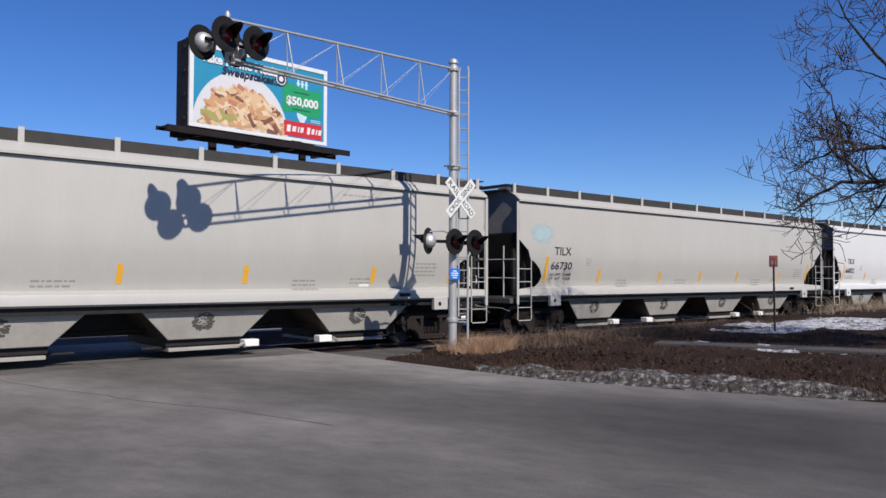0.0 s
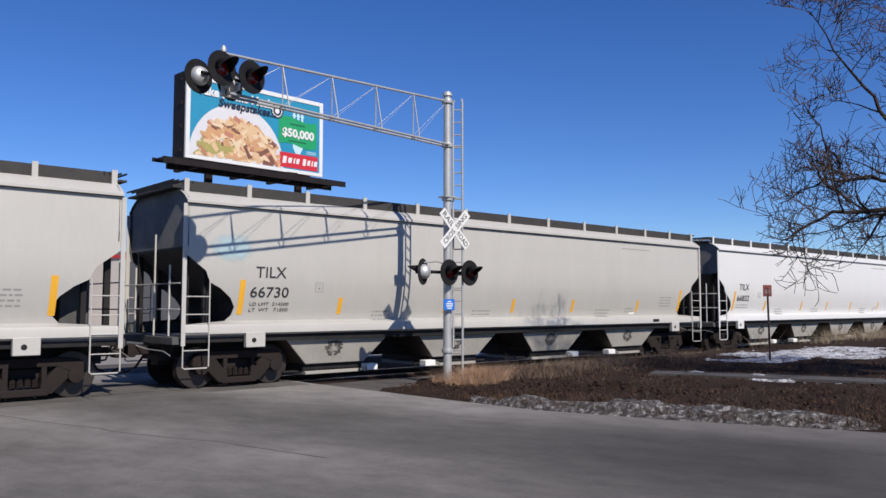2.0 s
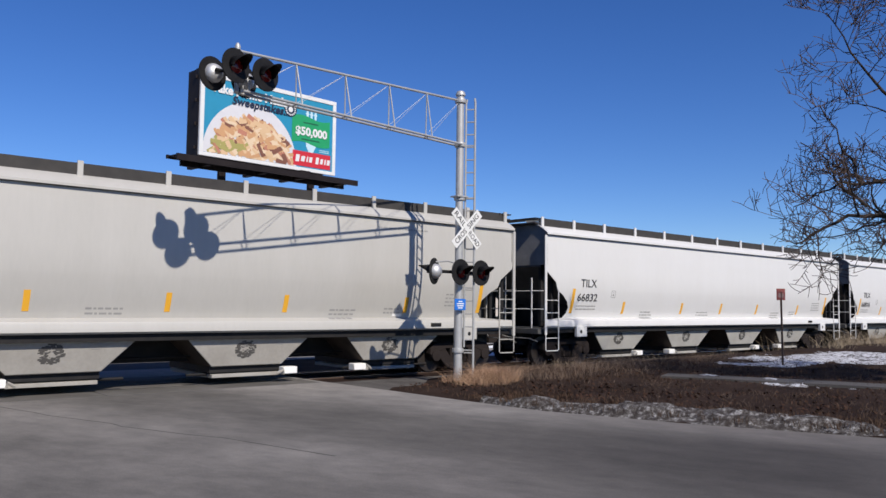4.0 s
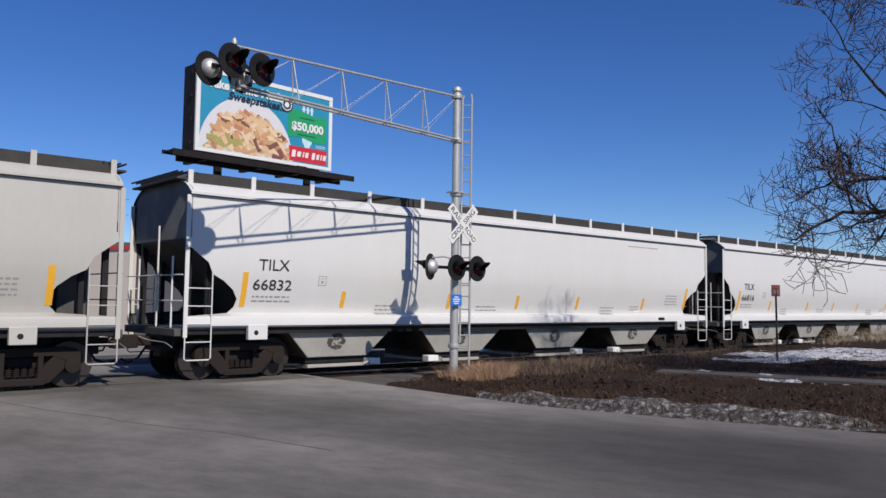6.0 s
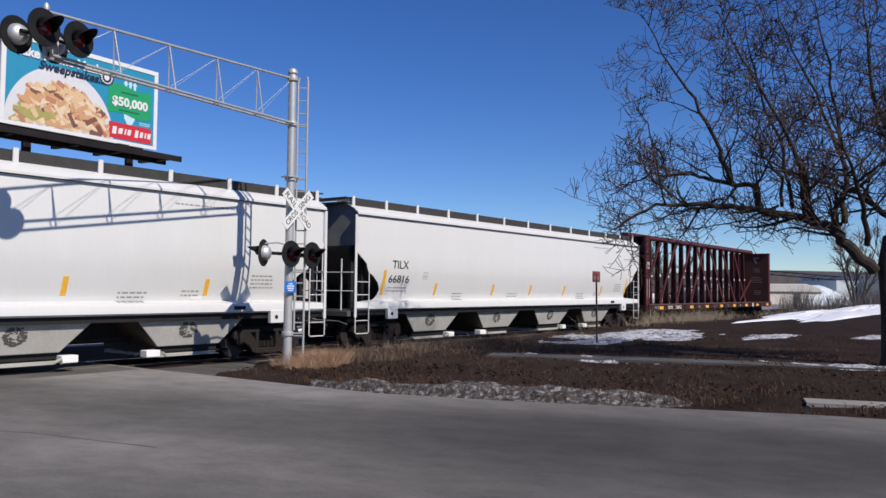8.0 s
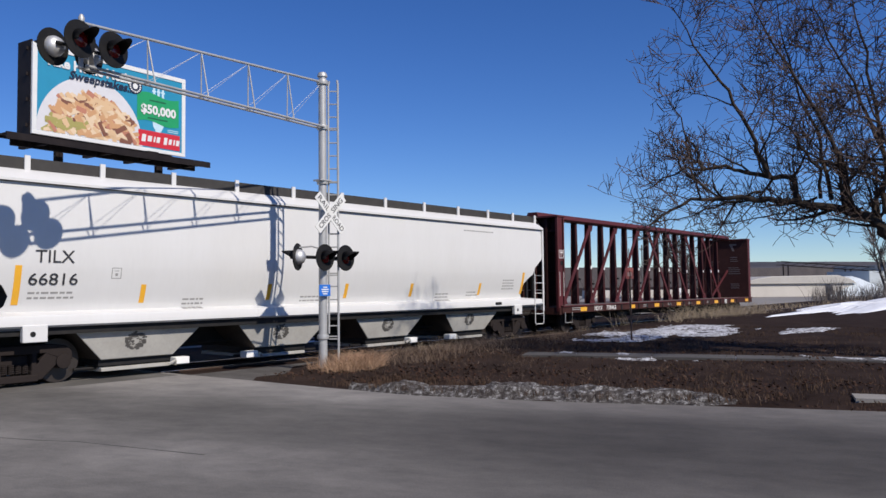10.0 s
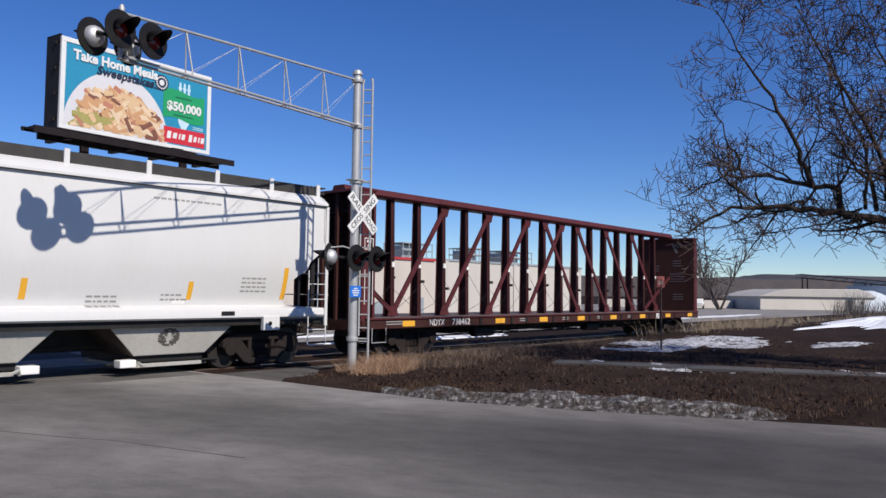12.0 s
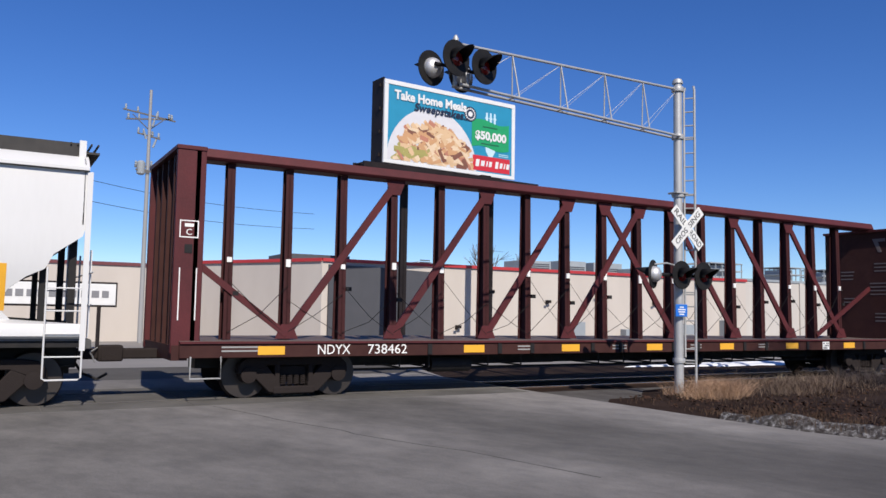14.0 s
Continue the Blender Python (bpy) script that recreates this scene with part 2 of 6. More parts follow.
def asphalt():
    m, n, l, b, mp = road_material()
    st = n.new("ShaderNodeMapping")
    st.inputs["Scale"].default_value = (0.5, 0.16, 1)
    l.new(mp.outputs["Vector"], st.inputs["Vector"])
    lanes = n.new("ShaderNodeTexNoise")
    lanes.inputs["Scale"].default_value, lanes.inputs["Detail"].default_value, lanes.inputs["Roughness"].default_value = 1.0, 5, 0.6
    l.new(st.outputs["Vector"], lanes.inputs["Vector"])
    across = n.new("ShaderNodeSeparateXYZ")
    l.new(mp.outputs["Vector"], across.inputs[0])
    warp = n.new("ShaderNodeMath")
    warp.operation = "MULTIPLY_ADD"
    warp.inputs[1].default_value, warp.inputs[2].default_value = 1.8, -0.9
    l.new(lanes.outputs["Fac"], warp.inputs[0])
    w = n.new("ShaderNodeMath")
    w.operation = "ADD"
    l.new(across.outputs["X"], w.inputs[0])
    l.new(warp.outputs[0], w.inputs[1])
    unit = n.new("ShaderNodeMath")
    unit.operation = "MULTIPLY_ADD"
    unit.inputs[1].default_value, unit.inputs[2].default_value = 1 / 16, 4 / 16
    l.new(w.outputs[0], unit.inputs[0])
    r = n.new("ShaderNodeValToRGB")
    e = r.color_ramp.elements
    wear = ((-4.0, 0.143), (0.5, 0.158), (2.6, 0.155), (3.9, 0.195), (4.7, 0.19), (5.4, 0.155), (6.2, 0.12), (7.9, 0.126), (8.6, 0.185), (9.1, 0.235), (10.5, 0.23))
    e[0].position, e[0].color = 0.0, (0.165, 0.157, 0.146, 1)
    e[1].position, e[1].color = 1.0, (0.23, 0.218, 0.204, 1)
    for at_w, v in wear[1:-1]:
        k = e.new((at_w + 4) / 16)
        k.color = (v, v * 0.95, v * 0.89, 1)
    l.new(unit.outputs[0], r.inputs["Fac"])
    patch = n.new("ShaderNodeTexNoise")
    patch.inputs["Scale"].default_value, patch.inputs["Detail"].default_value = 0.5, 6
    l.new(mp.outputs["Vector"], patch.inputs["Vector"])
    pr = n.new("ShaderNodeValToRGB")
    pr.color_ramp.elements[0].position, pr.color_ramp.elements[1].position = 0.36, 0.62
    pr.color_ramp.elements[0].color = (0.72, 0.72, 0.72, 1)
    l.new(patch.outputs["Fac"], pr.inputs["Fac"])
    mul = n.new("ShaderNodeMix")
    mul.data_type, mul.blend_type = "RGBA", "MULTIPLY"
    mul.inputs[0].default_value = 0.8
    l.new(r.outputs["Color"], mul.inputs[6])
    l.new(pr.outputs["Color"], mul.inputs[7])
    blot = n.new("ShaderNodeTexNoise")
    blot.inputs["Scale"].default_value, blot.inputs["Detail"].default_value, blot.inputs["Roughness"].default_value = 2.8, 10, 0.74
    drawn = n.new("ShaderNodeMapping")
    drawn.inputs["Scale"].default_value = (0.9, 0.45, 1)
    l.new(mp.outputs["Vector"], drawn.inputs["Vector"])
    l.new(drawn.outputs["Vector"], blot.inputs["Vector"])
    br = n.new("ShaderNodeValToRGB")
    br.color_ramp.elements[0].position, br.color_ramp.elements[1].position = 0.3, 0.72
    br.color_ramp.elements[0].color, br.color_ramp.elements[1].color = (0.72, 0.72, 0.73, 1), (1.5, 1.47, 1.45, 1)
    l.new(blot.outputs["Fac"], br.inputs["Fac"])
    mul0 = n.new("ShaderNodeMix")
    mul0.data_type, mul0.blend_type = "RGBA", "MULTIPLY"
    mul0.inputs[0].default_value = 0.75
    l.new(mul.outputs[2], mul0.inputs[6])
    l.new(br.outputs["Color"], mul0.inputs[7])
    grain = n.new("ShaderNodeTexNoise")
    grain.inputs["Scale"].default_value, grain.inputs["Detail"].default_value = 45, 3
    l.new(geo_pos(n), grain.inputs["Vector"])
    gr = n.new("ShaderNodeValToRGB")
    gr.color_ramp.elements[0].position, gr.color_ramp.elements[1].position = 0.35, 0.65
    gr.color_ramp.elements[0].color = (0.8, 0.8, 0.8, 1)
    l.new(grain.outputs["Fac"], gr.inputs["Fac"])
    mul2 = n.new("ShaderNodeMix")
    mul2.data_type, mul2.blend_type = "RGBA", "MULTIPLY"
    mul2.inputs[0].default_value = 0.7
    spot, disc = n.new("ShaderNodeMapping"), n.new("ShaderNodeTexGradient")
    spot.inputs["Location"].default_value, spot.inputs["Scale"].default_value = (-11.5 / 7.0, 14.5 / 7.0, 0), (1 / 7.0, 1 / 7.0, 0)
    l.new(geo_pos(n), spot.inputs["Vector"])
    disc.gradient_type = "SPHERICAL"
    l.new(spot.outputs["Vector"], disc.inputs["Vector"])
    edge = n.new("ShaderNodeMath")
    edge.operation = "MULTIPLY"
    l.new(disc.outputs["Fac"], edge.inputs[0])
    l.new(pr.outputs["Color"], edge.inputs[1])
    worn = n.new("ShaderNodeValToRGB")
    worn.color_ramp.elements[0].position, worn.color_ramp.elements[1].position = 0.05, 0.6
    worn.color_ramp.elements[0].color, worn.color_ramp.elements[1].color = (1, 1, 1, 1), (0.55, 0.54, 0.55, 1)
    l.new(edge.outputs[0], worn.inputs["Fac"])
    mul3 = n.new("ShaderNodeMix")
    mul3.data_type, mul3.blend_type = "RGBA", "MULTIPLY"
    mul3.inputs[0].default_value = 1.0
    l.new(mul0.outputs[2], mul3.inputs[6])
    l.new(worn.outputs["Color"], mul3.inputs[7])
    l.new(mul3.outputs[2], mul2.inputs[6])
    l.new(gr.outputs["Color"], mul2.inputs[7])
    l.new(mul2.outputs[2], b.inputs["Base Color"])
    bp = n.new("ShaderNodeBump")
    bp.inputs["Strength"].default_value, bp.inputs["Distance"].default_value = 0.35, 0.01
    l.new(grain.outputs["Fac"], bp.inputs["Height"])
    l.new(bp.outputs["Normal"], b.inputs["Normal"])
    return m


def geo_pos(n):
    return n["Geometry"].outputs["Position"]


ASPHALT = asphalt()


def dirty_snow_material(name, lo, mid_at, hi, snow, scale=5.5):
    """Slush, soil and grit: snow where the noise is high, brown between."""
    m = bpy.data.materials.new(name)
    m.use_nodes = True
    n, l = m.node_tree.nodes, m.node_tree.links
    b = n["Principled BSDF"]
    b.inputs["Roughness"].default_value = 0.8
    geo = n.new("ShaderNodeNewGeometry")
    a = n.new("ShaderNodeTexNoise")
    a.inputs["Scale"].default_value, a.inputs["Detail"].default_value, a.inputs["Roughness"].default_value = scale, 10, 0.78
    l.new(geo.outputs["Position"], a.inputs["Vector"])
    r = n.new("ShaderNodeValToRGB")
    e = r.color_ramp.elements
    e[0].position, e[0].color = lo, (0.03, 0.022, 0.018, 1)
    e[1].position, e[1].color = hi, (*snow, 1)
    mid = r.color_ramp.elements.new(mid_at)
    mid.color = (0.1, 0.09, 0.083, 1)
    l.new(a.outputs["Fac"], r.inputs["Fac"])
    l.new(r.outputs["Color"], b.inputs["Base Color"])
    bp = n.new("ShaderNodeBump")
    bp.inputs["Strength"].default_value, bp.inputs["Distance"].default_value = 1.0, 0.05
    l.new(a.outputs["Fac"], bp.inputs["Height"])
    l.new(bp.outputs["Normal"], b.inputs["Normal"])
    return m


SLUSH = dirty_snow_material("dirty_slush", 0.45, 0.53, 0.65, (0.42, 0.415, 0.41), 9.0)
THIN_SNOW = dirty_snow_material("thin_melting_snow", 0.38, 0.44, 0.52, (0.55, 0.56, 0.6))


# ---- mesh building ----
class Shape:
    """Collects faces for one mesh."""

    def __init__(self):
        self.v, self.f = [], []

    def add(self, verts, faces):
        k = len(self.v)
        self.v += [tuple(p) for p in verts]
        self.f += [tuple(i + k for i in f) for f in faces]
        return self

    def box(self, x0, x1, y0, y1, z0, z1):
        return self.add([(x, y, z) for z in (z0, z1) for y in (y0, y1) for x in (x0, x1)],
                        [(0, 2, 3, 1), (4, 5, 7, 6), (0, 1, 5, 4), (2, 6, 7, 3), (0, 4, 6, 2), (1, 3, 7, 5)])

    def tube(self, points, radii, sides=8, caps=True):
        """A round bar along points, with a radius at each."""
        pts = [Vector(p) for p in points]
        if not hasattr(radii, "__len__"):
            radii = [radii] * len(pts)
        verts, faces = [], []
        up = Vector((0.31, 0.17, 0.93)).normalized()
        for i, p in enumerate(pts):
            d = (pts[min(i + 1, len(pts) - 1)] - pts[max(i - 1, 0)]).normalized()
            a = d.cross(up)
            if a.length < 0.05:
                a = d.cross(Vector((1, 0, 0)))
            a.normalize()
            b = d.cross(a)
            for s in range(sides):
                w = 2 * math.pi * s / sides
                verts.append(p + radii[i] * (math.cos(w) * a + math.sin(w) * b))
        for i in range(len(pts) - 1):
            for s in range(sides):
                t = (s + 1) % sides
                faces.append((i * sides + s, i * sides + t, (i + 1) * sides + t, (i + 1) * sides + s))
        if caps:
            faces.append(tuple(range(sides))[::-1])
            faces.append(tuple((len(pts) - 1) * sides + s for s in range(sides)))
        return self.add(verts, faces)

    def beam(self, a, b, w, h, side=(0, 1, 0)):
        """A square bar from a to b, w wide along `side` and h high."""
        a, b, s = Vector(a), Vector(b), Vector(side)
        d = (b - a).normalized()
        s = (s - d * s.dot(d)).normalized()
        u = d.cross(s)
        verts = [p + s * w / 2 * i + u * h / 2 * j for p in (a, b) for i, j in ((-1, -1), (1, -1), (1, 1), (-1, 1))]
        return self.add(verts, [(0, 1, 2, 3), (7, 6, 5, 4), (0, 4, 5, 1), (1, 5, 6, 2), (2, 6, 7, 3), (3, 7, 4, 0)])

    def slab(self, outline, lo, hi, axis="y"):
        """A flat outline given a thickness from lo to hi along an axis."""
        def put(p, h):
            return {"y": (p[0], h, p[1]), "x": (h, p[0], p[1]), "z": (p[0], p[1], h)}[axis]
        n = len(outline)
        verts = [put(p, lo) for p in outline] + [put(p, hi) for p in outline]
        faces = [tuple(range(n)), tuple(range(2 * n - 1, n - 1, -1))]
        faces += [(i, i + n, (i + 1) % n + n, (i + 1) % n) for i in range(n)]
        return self.add(verts, faces)

    def spin(self, profile, centre, axis="y", sides=24):
        """A turned form: profile of (radius, height along axis)."""
        c = Vector(centre)
        verts, faces = [], []
        for r, h in profile:
            for s in range(sides):
                w = 2 * math.pi * s / sides
                p, q = r * math.cos(w), r * math.sin(w)
                verts.append(c + Vector({"y": (p, h, q), "x": (h, p, q), "z": (p, q, h)}[axis]))
        for i in range(len(profile) - 1):
            for s in range(sides):
                t = (s + 1) % sides
                faces.append((i * sides + s, i * sides + t, (i + 1) * sides + t, (i + 1) * sides + s))
        faces.append(tuple(range(sides))[::-1])
        faces.append(tuple((len(profile) - 1) * sides + s for s in range(sides)))
        return self.add(verts, faces)

    def moved(self, m):
        self.v = [tuple(m @ Vector(p)) for p in self.v]
        return self

    def mesh(self, name, mat, smooth=35):
        me = bpy.data.meshes.new(name)
        me.from_pydata(self.v, [], self.f)
        bm = bmesh.new()
        bm.from_mesh(me)
        bmesh.ops.recalc_face_normals(bm, faces=bm.faces)
        bm.to_mesh(me)
        bm.free()
        if smooth:
            me.polygons.foreach_set("use_smooth", [True] * len(me.polygons))
            me.set_sharp_from_angle(angle=radians(smooth))
        me.materials.append(mat)
        return me


def part(name, shape, mat, parent=None, label="", bevel=0.0, smooth=35):
    me = shape if isinstance(shape, bpy.types.Mesh) else shape.mesh(name, mat, smooth)
    ob = new(name, me)
    if parent:
        ob.parent = parent
    if label:
        tagged(ob, label)
    if bevel:
        md = ob.modifiers.new("bevel", "BEVEL")
        md.width, md.segments, md.limit_method = bevel, 2, "ANGLE"
    return ob


def thing(name, label, category, group="", at=None, kind=""):
    ob = tagged(new(name), label, category, group, kind)
    if at is not None:
        ob.matrix_world = at
    return ob


def words(text, size, m, mat, name="lettering", shear=0.0, bold=0.0, width=None):
    """Raised lettering as a mesh: its local x runs with the text, its local y up; centred at the pose m."""
    cu = bpy.data.curves.new(name, "FONT")
    cu.body, cu.size, cu.align_x, cu.align_y, cu.extrude, cu.shear, cu.offset = text, size, "CENTER", "CENTER", 0.003, shear, bold
    cu.resolution_u = 3
    tmp = new("tmp", cu)
    bpy.context.view_layer.update()
    me = bpy.data.meshes.new_from_object(tmp.evaluated_get(bpy.context.evaluated_depsgraph_get()))
    bpy.data.objects.remove(tmp)
    bpy.data.curves.remove(cu)
    if width:
        xs = [v.co.x for v in me.vertices]
        me.transform(Matrix.Diagonal((width / (max(xs) - min(xs)), 1, 1, 1)))
    me.transform(m)
    me.name = name
    me.materials.clear()
    me.materials.append(mat)
    return me


def face_near(x, y, z):
    """The pose of lettering on a side that faces -y."""
    return pose(x, y, z, 90, 0, 0)


# ---- ground ----
def turf_height(x, y):
    """Nearly flat; the verge rises a little away from the road."""
    if road_w(x, y) > 10.6 and -29 < y < -2.5 and x < 135 and not (x < 14.4 and y > -3.7):
        return min(0.35, 0.05 + 0.05 * noise.noise((x * 0.6, y * 0.6, 0.3)) + 0.012 * max(0, road_w(x, y) - 10.6))
    return -0.06


def snow_sheet(cx, cy, rx, ry, seed, depth=0.1, step=0.1):
    """A thin melting snow layer that sinks into the turf where it has thawed."""
    s = Shape()
    nx, ny = int(2 * rx / step), int(2 * ry / step)
    verts = []
    for j in range(ny + 1):
        for i in range(nx + 1):
            x, y = cx - rx + 2 * rx * i / nx, cy - ry + 2 * ry * j / ny
            d = ((x - cx) / rx) ** 2 + ((y - cy) / ry) ** 2
            g = noise.noise((x * 0.5, y * 1.1, seed)) + 0.6 * noise.noise((x * 1.6, y * 2.6, seed)) + 0.35 * noise.noise((x * 5, y * 6, seed))
            h = 0.55 - 0.95 * d + 0.75 * g
            verts.append((x, y, turf_height(x, y) + depth * max(-0.8, min(0.55, h)) + 0.015 * noise.noise((x * 9, y * 9, seed))))
    n = nx + 1
    return s.add(verts, [(j * n + i, j * n + i + 1, (j + 1) * n + i + 1, (j + 1) * n + i) for j in range(ny) for i in range(nx)])


def ground():
    """One sheet out to the horizon, fine near the crossing."""
    xs = [-1500, -500, -200, -80, -40, -20] + [i * 1.0 for i in range(-10, 70)] + [75, 85, 100, 130, 180, 260, 400, 700, 1500, 3000]
    ys = [-1500, -400, -120, -60, -40] + [i * 1.0 for i in range(-30, 26)] + [30, 40, 55, 80, 120, 180, 260, 400, 700, 1200, 2500]
    s = Shape()
    verts = []
    for y in ys:
        for x in xs:
            z = turf_height(x, y)
            verts.append((x, y, z))
    n = len(xs)
    s.add(verts, [(j * n + i, j * n + i + 1, (j + 1) * n + i + 1, (j + 1) * n + i) for j in range(len(ys) - 1) for i in range(n - 1)])
    ob = part("ground", s, SOIL, smooth=60)
    return tagged(ob, "dark bare soil with matted dead turf", "ground", kind="structure")


def road_w(x, y):
    return 0.96 * x + 0.28 * y


EDGE = [(12.3, 4.0), (12.35, -2.0), (12.45, -4.0), (12.5, -6.0), (12.62, -8.3), (13.4, -10.8), (14.3, -12.9), (15.15, -15.0), (16.1, -18.5), (19.0, -29.0), (30.0, -70.0)]


def road():
    """The street over the crossing, up to the verge's edge."""
    left = [(-16.0, 4.0), (-14.0, -4.0), (-12, -10), (-4.0, -40.0), (4.0, -70.0)]
    s = Shape().slab(EDGE + left[::-1], -0.3, 0.0, "z")
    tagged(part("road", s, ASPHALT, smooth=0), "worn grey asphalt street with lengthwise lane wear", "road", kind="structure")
    seam = Shape()
    pts = [(5.2, -1.9), (5.62, -3.5), (5.7, -4.0), (6.2, -5.4), (6.22, -5.8), (6.7, -7.1), (6.95, -7.6), (7.3, -9.1), (7.42, -9.6)]
    for (a, b), (c, d) in zip(pts, pts[1:]):
        seam.beam((a, b, -0.002), (c, d, -0.002), 0.022, 0.012, (1, 0, 0))
    tagged(part("paving_crack", seam, material("dark_paving_crack", (0.075, 0.07, 0.066), 0.9, second=(0.14, 0.133, 0.125), scale=2.2, amount=0.95, grime=0.6, world_space=True)), "thin dark lengthwise crack in the asphalt", "road seam", kind="structure")


def crossing_and_track():
    rails = thing("railway_track", "rusty steel rails on dark wooden ties in grey ballast", "railway track", kind="structure")
    for y in (-0.76, 0.76):
        prof = [(-0.07, -0.17), (0.07, -0.17), (0.07, -0.15), (0.012, -0.13), (0.012, -0.05), (0.036, -0.035), (0.036, -0.002), (-0.036, -0.002), (-0.036, -0.035), (-0.012, -0.05), (-0.012, -0.13), (-0.07, -0.15)]
        part("rail", Shape().slab([(y + p, q) for p, q in prof], -140, 420, "x"), RAIL, rails)
        part("rail_head", Shape().box(-140, 420, y - 0.026, y + 0.026, -0.004, 0.0), RAIL_TOP, rails, "shiny worn rail head")
    bed = Shape()
    prof = [(-3.1, -0.3), (-2.2, -0.2), (-1.5, -0.13), (1.5, -0.13), (2.2, -0.2), (3.1, -0.3)]
    for a, b in ((-140, -14), (12.7, 420)):
        bed.slab(prof, a, b, "x")
    part("ballast_bed", bed, BALLAST, rails)
    tie = Shape().box(-0.11, 0.11, -1.3, 1.3, -0.2, -0.1).mesh("tie", TIE)
    for i in range(150):
        ob = part("tie", tie, TIE, rails)
        ob.matrix_basis = pose(13.2 + 0.53 * i, random.uniform(-0.05, 0.05), random.uniform(-0.012, 0.0), 0, 0, random.uniform(-1, 1))
    panels = thing("crossing_panels", "grey concrete crossing panels between and beside the rails", "crossing panel", kind="structure")
    for k in range(9):
        x = -9.6 + 2.42 * k
        for y0, y1 in ((-1.75, -0.86), (-0.66, 0.66), (0.86, 1.75)):
            part("panel", Shape().box(x, x + 2.4, y0, y1, -0.2, 0.004 + random.uniform(0, 0.006)), PANEL, panels)
    shoulder = Shape().slab([(12.2, -1.78), (12.2, -6.0), (12.5, -6.6), (13.1, -6.0), (13.5, -4.9), (14.3, -4.2), (15.2, -3.6), (16.6, -3.2), (16.8, -1.78)], -0.2, -0.012, "z")
    tagged(part("road_shoulder", shoulder, SHOULDER, smooth=0), "dark gritty gravel shoulder between street and rails", "road shoulder", kind="structure")
    far = Shape().slab([(-16, 2.2), (12.4, 2.2), (13.5, 6.0), (30, 6.2), (200, 7.5), (230, 60), (-60, 60), (-40, 2.2)], -0.2, -0.045, "z")
    apron = Shape().slab([(-16, 1.9), (12.35, 1.9), (13.2, 8.2), (-16, 8.6)], -0.2, -0.03, "z")
    tagged(part("crossing_apron", apron, DARK_ASPHALT, smooth=0), "dark asphalt beyond the rails", "road", kind="structure")
    tagged(part("parking_lot", far, LOT, smooth=0), "pale worn asphalt lot beyond the track", "parking lot", kind="structure")


def blob(cx, cy, rx, ry, h, seed, rings=9, sides=40, turn=0.0, base=0.0, rough=0.35, grain=1.0):
    """A low mound with a ragged rim."""
    s = Shape()
    verts = [(cx, cy, base + h)]
    for i in range(1, rings + 1):
        k = i / rings
        for j in range(sides):
            w = 2 * math.pi * j / sides
            q = 1 + rough * noise.noise((math.cos(w) * 2.2 + seed, math.sin(w) * 2.2, seed * 0.7)) + 0.5 * rough * noise.noise((math.cos(w) * 7 + seed, math.sin(w) * 7, 3.1))
            a, b = rx * k * q * math.cos(w), ry * k * q * math.sin(w)
            x, y = cx + a * math.cos(turn) - b * math.sin(turn), cy + a * math.sin(turn) + b * math.cos(turn)
            z = base + h * (1 - k ** 2.2) * (0.65 + 0.7 * noise.noise((x * 1.7 * grain, y * 1.7 * grain, seed))) + 0.35 * grain * h * (1 - k) * noise.noise((x * 5 * grain, y * 5 * grain, seed)) + 0.3 * grain * h * (1 - k ** 4) * noise.noise((x * 11 * grain, y * 11 * grain, seed + 2))
            verts.append((x, y, z if i < rings else base - 0.12))
    faces = [(0, 1 + j, 1 + (j + 1) % sides) for j in range(sides)]
    for i in range(rings - 1):
        for j in range(sides):
            t = (j + 1) % sides
            faces.append((1 + i * sides + j, 1 + (i + 1) * sides + j, 1 + (i + 1) * sides + t, 1 + i * sides + t))
    return s.add(verts, faces)


# ---- train ----
HOPPER = 20.45
SIDE = [(1.54, 1.18), (1.6, 1.22), (1.6, 1.38), (1.585, 1.42), (1.32, 1.49), (1.365, 1.62), (1.43, 1.8), (1.485, 2.0), (1.53, 2.2), (1.555, 2.33), (1.565, 2.4), (1.585, 2.58), (1.594, 2.75), (1.6, 2.9), (1.6, 3.1), (1.6, 3.3), (1.598, 3.7), (1.585, 4.0), (1.67, 4.02), (1.67, 4.07), (1.6, 4.12), (1.5, 4.2), (1.34, 4.29), (1.1, 4.37), (0.7, 4.42), (0.0, 4.44)]


def end_cut(z):
    """How far the side sheet stops short of the car's end at a height."""
    table = [(0, 0.02), (1.45, 0.02), (1.49, 1.12), (1.62, 1.25), (1.8, 1.29), (2.0, 1.17), (2.2, 0.92), (2.33, 0.66), (2.4, 0.62), (2.58, 0.54), (2.75, 0.31), (2.9, 0.11), (3.1, 0.06), (3.3, 0.06), (9, 0.06)]
    for (a, p), (b, q) in zip(table, table[1:]):
        if a <= z <= b:
            return p + (q - p) * (z - a) / (b - a)


def side_y(z):
    """The side sheet's distance from the centre line at a height."""
    for (a, p), (b, q) in zip(SIDE, SIDE[1:]):
        if p <= z <= q:
            return a + (b - a) * (z - p) / (q - p)


